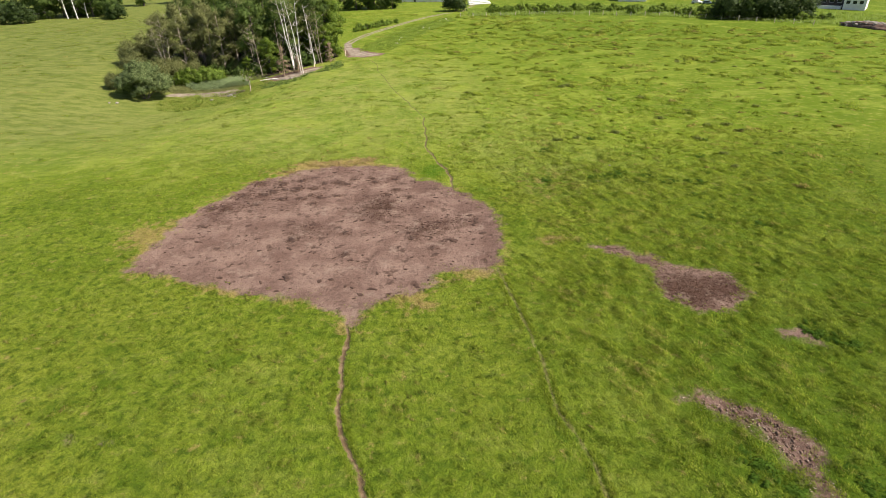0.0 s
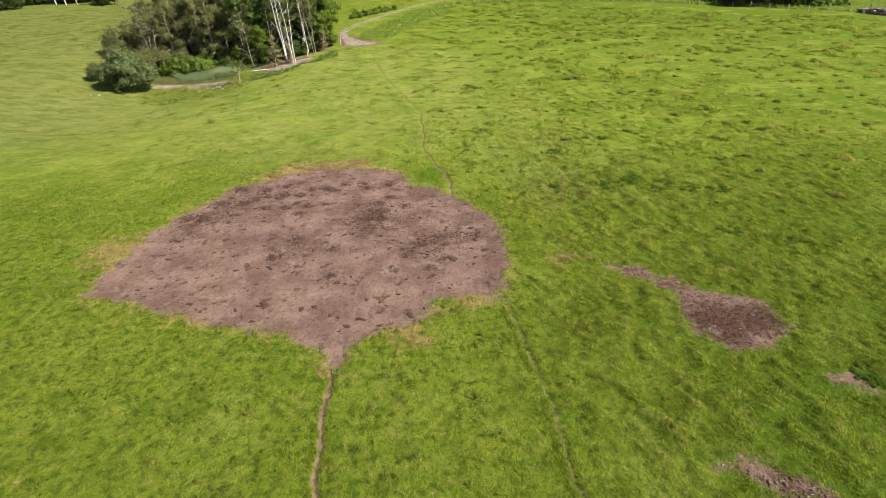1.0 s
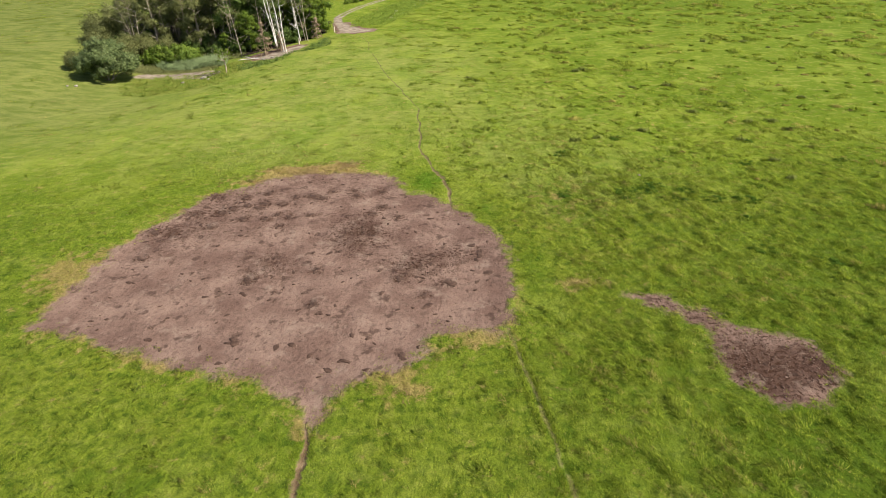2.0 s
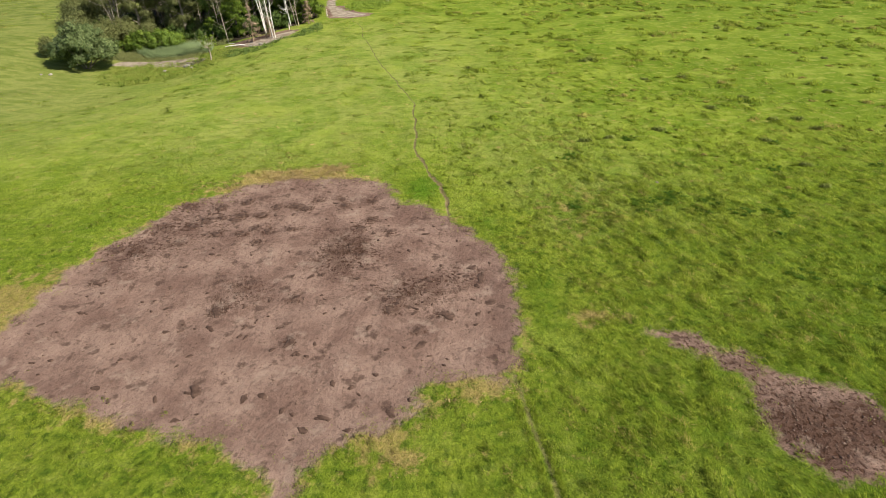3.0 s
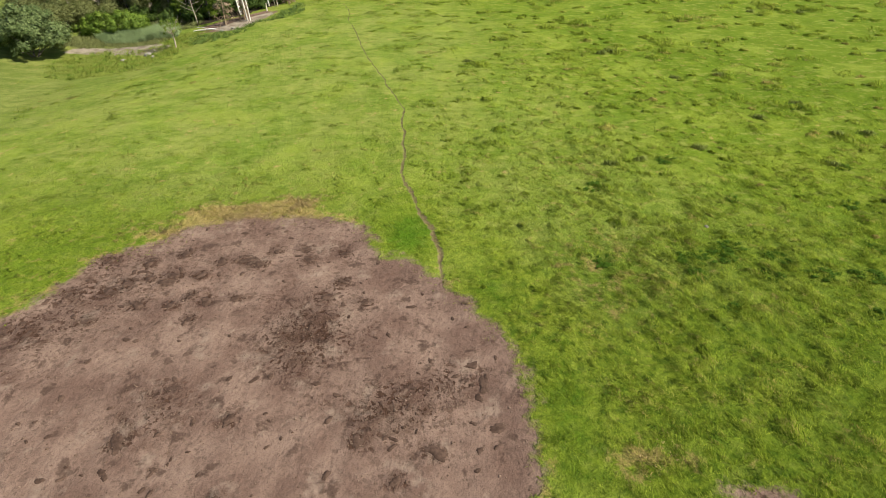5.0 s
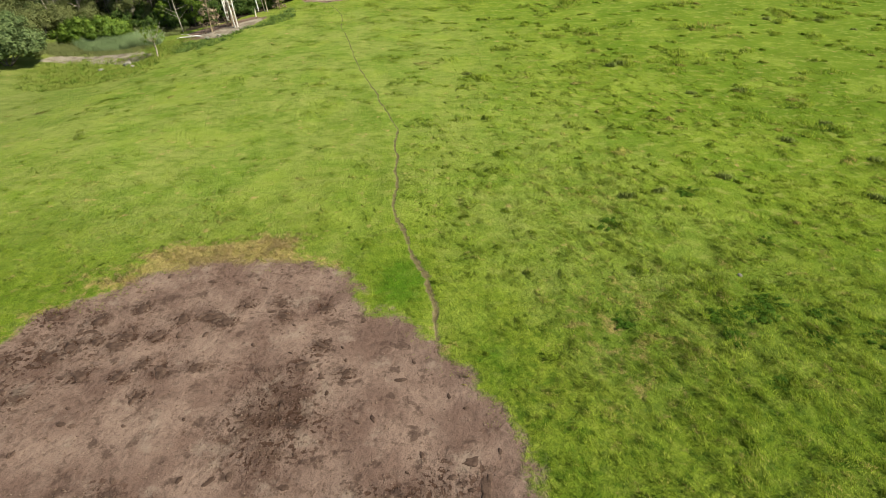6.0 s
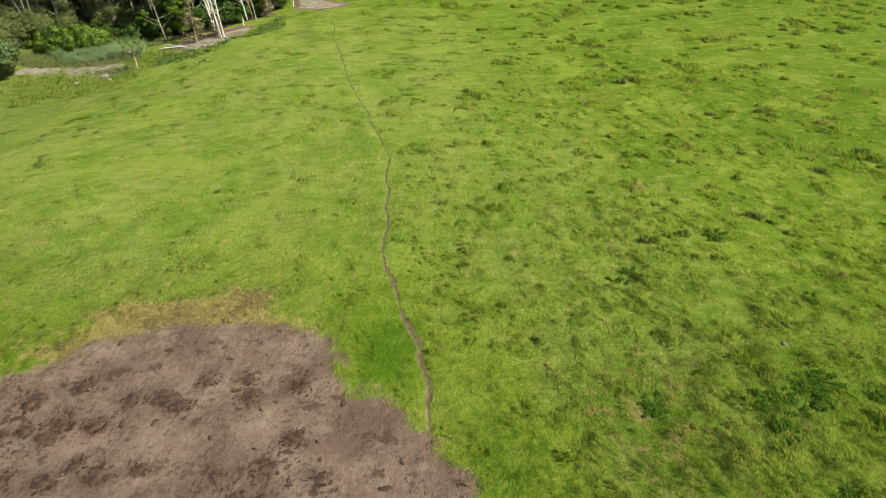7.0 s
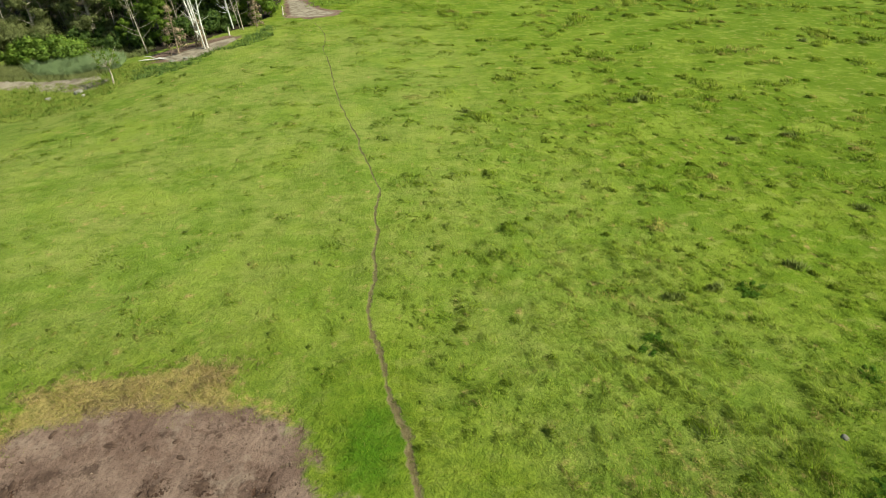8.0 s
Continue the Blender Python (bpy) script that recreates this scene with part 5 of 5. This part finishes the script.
def build_chips():
    """Pale chips and bits of dead stem strewn in the gully."""
    x, y = scatter(4000, 13, 21, 16, 26)
    keep = (inside(x, y, GULLY) > -0.3) & (rng.uniform(0, 1, len(x)) < 0.17)
    x, y = x[keep], y[keep]
    s = rng.uniform(0.03, 0.09, len(x))
    corners = np.array([(1, 0, 0), (-0.3, 0.6, 0), (-0.8, -0.4, 0.1), (0.1, 0.1, 0.5), (0, 0, -0.3)])
    p = corners[None] * (s[:, None, None] * rng.uniform(0.5, 1.4, (len(x), 5, 3)) * rng.choice((-1, 1), (len(x), 1, 3))) + np.stack([x, y, land(x, y) + 0.02], 1)[:, None]
    tri = np.array([(0, 1, 3), (1, 2, 3), (2, 0, 3), (1, 0, 4), (2, 1, 4), (0, 2, 4)])
    f = (np.arange(len(x))[:, None, None] * 5 + tri[None]).reshape(-1, 3)
    tagged(new("wood_chips", tri_mesh("wood_chips", p.reshape(-1, 3), f, M_TWIG)), "pale chips and dead stems strewn on bare soil", "debris", kind="stuff")


build_chips()


def stone_mesh(seed):
    r = random.Random(seed)
    bm = bmesh.new()
    bmesh.ops.create_icosphere(bm, subdivisions=2, radius=1)
    for v in bm.verts:
        v.co *= 1 + 0.35 * (noise.noise(v.co * 1.3 + Vector((seed * 7, 0, 0))))
        v.co.z *= 0.65
    return bm_mesh("stone", bm, M_STONE, True)


STONES = [stone_mesh(s) for s in range(4)]
for i, (x, y, s) in enumerate([(-47.3, 119.6, 0.4), (-43.5, 120.4, 0.6), (-42.1, 118.8, 0.35), (-65.8, 116.7, 0.36), (-67.1, 116.2, 0.25), (20.95, 63.7, 0.17), (-33.9, 128.1, 0.4), (-32.2, 128.7, 0.35)]):
    ob = new("stone", STONES[i % 4])
    ob.matrix_basis = pose(x, y, land1(x, y) + 0.15 * s, 0, 0, 60 * i) @ Matrix.Scale(s, 4)
    tagged(ob, "pale grey field stone lying in the grass", "stone", "field stones")


# fence, buildings and distance -----------------------------------------
def box(bm, x0, y0, z0, x1, y1, z1):
    v = [bm.verts.new((x, y, z)) for z in (z0, z1) for x, y in ((x0, y0), (x1, y0), (x1, y1), (x0, y1))]
    for q in ((3, 2, 1, 0), (4, 5, 6, 7), (0, 1, 5, 4), (1, 2, 6, 5), (2, 3, 7, 6), (3, 0, 4, 7)):
        bm.faces.new([v[i] for i in q])


def boxed(name, material, *boxes, bevel=0.02):
    bm = bmesh.new()
    for b in boxes:
        box(bm, *b)
    bmesh.ops.bevel(bm, geom=bm.edges[:], offset=bevel, segments=1, affect="EDGES")
    return bm_mesh(name, bm, material)


def build_fence():
    ob = thing("pasture_fence", "wire fence with pale weathered wooden posts along the pasture", "fence")
    line = [Vector(p) for p in ((10.5, 226.7), (20.2, 224.6), (36.8, 226.0), (57.5, 218.8), (84.5, 207.9), (104.0, 189.7), (119.7, 175.0))]
    bm = bmesh.new()
    bmesh.ops.create_cone(bm, cap_ends=True, segments=8, radius1=0.11, radius2=0.10, depth=1.75)
    bmesh.ops.translate(bm, verts=bm.verts, vec=(0, 0, 0.72))
    post = bm_mesh("post", bm, M_POST)
    r = random.Random(8)
    tops = []
    for a, b in zip(line, line[1:]):
        k = round((b - a).length / 5.2)
        for i in range(k):
            p = a.lerp(b, i / k)
            z = land1(p.x, p.y)
            o = part("post", post, ob)
            o.matrix_basis = pose(p.x, p.y, z, r.uniform(-4, 4), r.uniform(-4, 4), 0) @ Matrix.Diagonal((1, 1, r.uniform(0.85, 1.1), 1))
            tops.append((p.x, p.y, z))
    for h in (0.45, 0.85, 1.25):
        part("wire", tubes("wire", [([(x, y, z + h) for x, y, z in tops], [0.012] * len(tops), 4)], M_WIRE), ob)


build_fence()
for i, (x, y, h) in enumerate([(-22.4, 148.2, 1.5), (-28.5, 137.8, 1.3)]):
    ob = new("gate_post", tubes("gate_post", [([(0, 0, -0.2), (0.03, 0, h * 0.6), (0.02, 0.02, h)], [0.14, 0.13, 0.11], 8), ([(0.02, 0.02, h), (0.02, 0.02, h + 0.02)], [0.11, 0.01], 8)], M_POST))
    ob.matrix_basis = pose(x, y, land1(x, y))
    tagged(ob, "old weathered wooden post standing at the grove", "post", "old posts")


def house(name, label, at, length, depth, eaves, windows, door=None, wall=M_RENDER, roof_rise=2.4, window_size=(1.0, 1.1), sill=1.0):
    """A house with openings through its front wall, frames, panes and a pitched roof."""
    ob = thing(name, label, "house", at=at)
    w, h = window_size
    holes = sorted([(x - w / 2, x + w / 2, sill, sill + h) for x in windows] + ([(door - 0.5, door + 0.5, 0.0, 2.05)] if door is not None else []))
    pieces, x0 = [], -length / 2
    for a, b, lo, hi in holes:
        pieces.append((x0, 0, 0, a, 0.3, eaves))
        if lo > 0:
            pieces.append((a, 0, 0, b, 0.3, lo))
        pieces.append((a, 0, hi, b, 0.3, eaves))
        x0 = b
    pieces.append((x0, 0, 0, length / 2, 0.3, eaves))
    part("front_wall", boxed("front_wall", wall, *pieces, bevel=0.004), ob)
    part("back_wall", boxed("back_wall", wall, (-length / 2, depth - 0.3, 0, length / 2, depth, eaves)), ob)
    for s in (-1, 1):
        bm = bmesh.new()
        x, t = s * length / 2, -s * 0.3
        outline = [(0.3, 0), (depth - 0.3, 0), (depth - 0.3, eaves), (depth / 2, eaves + roof_rise * 0.9), (0.3, eaves)]
        a, b = [[bm.verts.new((xx, y, z)) for y, z in outline] for xx in (x, x + t)]
        bm.faces.new(a)
        bm.faces.new(b[::-1])
        for k in range(5):
            bm.faces.new((a[k], b[k], b[(k + 1) % 5], a[(k + 1) % 5]))
        part("gable", bm_mesh("gable", bm, wall), ob)
    bm = bmesh.new()
    for y0, y1 in ((-0.4, depth / 2), (depth + 0.4, depth / 2)):
        v = [bm.verts.new((sx * (length / 2 + 0.35), y, z + dz)) for dz in (0.0, 0.14) for sx, y, z in ((-1, y0, eaves - 0.1), (1, y0, eaves - 0.1), (1, y1, eaves + roof_rise), (-1, y1, eaves + roof_rise))]
        for q in ((3, 2, 1, 0), (4, 5, 6, 7), (0, 1, 5, 4), (1, 2, 6, 5), (2, 3, 7, 6), (3, 0, 4, 7)):
            bm.faces.new([v[i] for i in q])
    part("roof", bm_mesh("roof", bm, M_ROOF), ob)
    part("floor_slab", boxed("floor_slab", M_TIMBER, (-length / 2 + 0.32, 0.32, 0.0, length / 2 - 0.32, depth - 0.32, 0.1)), ob)
    for x in windows:
        win = part("window", boxed("window", M_RENDER, (x - w / 2, 0.10, sill, x - w / 2 + 0.07, 0.18, sill + h), (x + w / 2 - 0.07, 0.10, sill, x + w / 2, 0.18, sill + h),
                                   (x - w / 2 + 0.07, 0.10, sill, x + w / 2 - 0.07, 0.18, sill + 0.07), (x - w / 2 + 0.07, 0.10, sill + h - 0.07, x + w / 2 - 0.07, 0.18, sill + h), bevel=0.004), ob)
        part("pane", boxed("pane", M_GLASS, (x - w / 2 + 0.07, 0.13, sill + 0.07, x + w / 2 - 0.07, 0.15, sill + h - 0.07), bevel=0.001), win)
    if door is not None:
        part("door", boxed("door", M_TIMBER, (door - 0.5, 0.12, 0.02, door + 0.5, 0.18, 2.05), bevel=0.005), ob)
    return ob


house("farm_house", "white rendered farm house with a row of dark windows", pose(150.0, 211.6, 0, 0, 0, -40), 6.8, 8.0, 4.6, (-2.1, -0.1, 1.9), None, M_RENDER, 2.6, (1.3, 1.2), 2.0)
house("timber_annex", "grey timber annex with dark windows over a white plinth", pose(145.4, 219.4, 0, 0, 0, -40), 10.5, 7.0, 4.4, (-3.8, -1.4, 1.0, 3.4), None, M_TIMBER, 2.4, (1.5, 1.3), 2.1)
ob = new("terrace_wall", boxed("terrace_wall", M_RENDER, (-5.0, -2.4, 0, 4.6, -2.1, 1.3), (-5.0, -2.1, 0, -4.7, -0.1, 1.3), (4.3, -2.1, 0, 4.6, -0.1, 1.3)))
ob.matrix_basis = pose(145.4, 219.4, 0, 0, 0, -40)
tagged(ob, "low white terrace wall before the annex", "wall")
house("long_barn", "long low white barn with a dark doorway", pose(-3.6, 294.0, 0, 0, 0, -18), 30.0, 12.0, 4.5, (-14.0, 12.0), -5.0)


def board_stack():
    ob = thing("board_stack", "stacked white wrapped boards beside the track", "boards")
    for i in range(5):
        part("board", boxed("board", M_WRAP, (-5.5, i * 0.5, 0.15 + i * 0.62, 5.5 - i * 0.5, 1.4 + i * 0.5, 0.55 + i * 0.62)), ob)
    for x in (-4.0, 0.0, 3.0):
        part("bearer", boxed("bearer", M_TIMBER, (x, 0.0, 0.0, x + 0.2, 1.4, 0.15), *[(x, i * 0.5, 0.55 + (i - 1) * 0.62, x + 0.2, 1.4 + (i - 1) * 0.5, 0.77 + (i - 1) * 0.62) for i in range(1, 5)], bevel=0.004), ob)
    return ob


put(board_stack(), 22.0, 275.0, 22, 1.0, 0.0)


def stone_bank():
    """A bank of piled stones and turf at the field's corner."""
    ob = thing("stone_bank", "low bank of piled field stones and dead brush", "bank")
    bm = bmesh.new()
    bmesh.ops.create_icosphere(bm, subdivisions=4, radius=1)
    for v in bm.verts:
        v.co = Vector((v.co.x * 11, v.co.y * 3.4, max(v.co.z, -0.1) * 1.5)) * (1 + 0.25 * noise.noise(v.co * 3))
    part("mound", bm_mesh("mound", bm, M_CLOD, True), ob)
    r = random.Random(17)
    for i in range(70):
        u, w = r.uniform(-0.95, 0.95), r.uniform(-0.9, 0.5)
        z = 1.5 * math.sqrt(max(0.0, 1 - u * u - w * w * 0.9)) if u * u + w * w < 1 else 0.1
        o = part("stone", STONES[i % 4], ob)
        o.matrix_basis = pose(u * 11, w * 3.4, z, 0, 0, r.uniform(0, 360)) @ Matrix.Scale(r.uniform(0.25, 0.6), 4)
    return ob


put(stone_bank(), 127.5, 167.5, -70)

FAR = "far trees beyond the pasture"
oak = tree("field_tree", "broad dark green tree beyond the pasture", FAR, 21, 15.0, 6.5, 0.04, 14, 62, 0.95, M_ALDER, M_BARK)
stand(oak, [(-28.2, 268.0, 1.0), (-39.3, 272.7, 1.1), (-47.6, 281.1, 1.0), (-21.6, 275.7, 0.9), (-172.5, 271.8, 1.0), (-163.1, 269.0, 1.1), (-155.4, 267.0, 1.0), (-148.5, 265.8, 1.1), (-167.6, 263.5, 0.8), (-158.6, 273.6, 1.1), (-143.0, 272.2, 1.0), (-151.6, 275.0, 1.2), 
            (-183.0, 267.6, 1.1), (-150.0, 318.0, 1.0), (-136.0, 330.0, 1.1), (-118.0, 335.0, 1.0), (-102.0, 338.0, 1.1), (-84.0, 340.0, 1.0), (-68.0, 336.0, 1.1), (-192.5, 261.8, 1.2),
            (60.0, 330.0, 0.9), (85.0, 325.0, 1.0), (108.5, 292.5, 0.9), (-134.0, 255.0, 0.5), (-137.0, 258.5, 0.5), (-33.0, 263.0, 0.9), (-25.0, 264.0, 0.95), (-17.5, 265.0, 0.8)])
for i, (x, y) in enumerate([(-157.0, 261.0), (-151.1, 258.0), (-149.4, 262.0)]):
    put(birch(60 + i, 13.0, 0.01 * i, 1, None, 1.7, "tall pale-stemmed birch at the far field's edge"), x, y, 40 * i)
thicket = bush("thicket_bush", "dense dark green thicket by the fence", "thicket by the fence", 25, 13.0, 11.0, 10.0, 60, 70, 0.75, M_DARK, 6, 0.3)
stand(thicket, [(99.8, 200.6, 1.0), (107.0, 198.0, 1.1), (112.7, 195.0, 0.95), (118.9, 194.3, 1.0), (103.8, 207.5, 1.1), (9.6, 247.0, 0.85), (-168.2, 247.9, 0.95), (-177.7, 245.5, 1.1), (-133.4, 255.4, 0.75)])
loose = bush("hedgerow_bush", "leafy green hedgerow bush in rough grass", "hedgerow bushes", 27, 7.0, 5.0, 3.6, 26, 60, 0.55, M_FRESH, 5, 0.1)
r_hedge = random.Random(41)
rows = []
for i in range(9):
    rows.append((-24.5 + i * 1.4 + r_hedge.uniform(-1, 1), 192 + i * 2.6, r_hedge.uniform(0.4, 0.7)))
for i in range(70):
    f = i / 69
    rows.append((22 + 78 * f + r_hedge.uniform(-2, 2), 235 - 30 * f * f - 4 * f + r_hedge.uniform(0, 13), r_hedge.uniform(0.45, 0.95)))
for i in range(7):
    rows.append((113 + i * 2.4, 187 - i * 0.6 + r_hedge.uniform(0, 10), r_hedge.uniform(0.5, 0.95)))
stand(loose, rows)


def log_pile():
    """A pile of cut logs under the far trees."""
    ob = thing("log_pile", "pile of pale cut logs in the shade of the trees", "logs")
    r = random.Random(9)
    for row in range(3):
        for k in range(5 - row):
            x = (k - (4 - row) / 2) * 0.95
            log = tubes("log", [([(x, -3.0 + r.uniform(-0.4, 0.4), 0.45 + row * 0.8), (x, 3.0 + r.uniform(-0.4, 0.4), 0.45 + row * 0.8)], [0.45, 0.42], 9),
                                ([(x, -3.45, 0.45 + row * 0.8), (x, -3.4, 0.45 + row * 0.8)], [0.05, 0.44], 9)], M_BIRCH)
            part("log", log, ob)
    return ob


def parked_car(paint, label):
    """A parked car: shaped body, window band and four wheels."""
    ob = thing("parked_car", label, "car", "cars parked beyond the fence")
    bm = bmesh.new()
    outline = [(-2.1, 0.3), (2.1, 0.3), (2.15, 0.75), (1.1, 0.95), (0.5, 1.45), (-1.5, 1.5), (-2.05, 0.95)]
    a, c = [[bm.verts.new((x, y, z)) for x, z in outline] for y in (-0.85, 0.85)]
    bm.faces.new(a)
    bm.faces.new(c[::-1])
    for k in range(7):
        bm.faces.new((a[k], c[k], c[(k + 1) % 7], a[(k + 1) % 7]))
    bmesh.ops.bevel(bm, geom=bm.edges[:], offset=0.08, segments=2, affect="EDGES")
    part("body", bm_mesh("body", bm, paint, True), ob)
    for y in (-0.87, 0.85):
        part("side_window", boxed("side_window", M_GLASS, (-1.5, y, 1.0, 0.55, y + 0.02, 1.38), bevel=0.004), ob)
    for x in (-1.35, 1.35):
        for y in (-0.8, 0.8):
            bm = bmesh.new()
            bmesh.ops.create_cone(bm, cap_ends=True, segments=14, radius1=0.32, radius2=0.32, depth=0.22)
            bmesh.ops.rotate(bm, verts=bm.verts, matrix=Matrix.Rotation(radians(90), 3, "X"))
            bmesh.ops.translate(bm, verts=bm.verts, vec=(x, y, 0.32))
            part("wheel", bm_mesh("wheel", bm, M_TYRE), ob)
    return ob


put(log_pile(), -185.7, 286.6, 70, 1.0, 0.0)
put(parked_car(M_WRAP, "white parked car beyond the fence"), 110.2, 249.7, -30, 1.0, 0.0)
put(parked_car(M_BLUE, "blue-grey parked car beyond the fence"), 113.2, 246.2, -24, 1.0, 0.0)
house("white_shed", "low white shed far beyond the fence", pose(88.7, 267.4, 0, 0, 0, -20), 12.0, 6.0, 3.0, (-3.0, 2.0), None, M_RENDER, 1.6, (1.0, 0.9), 1.1)
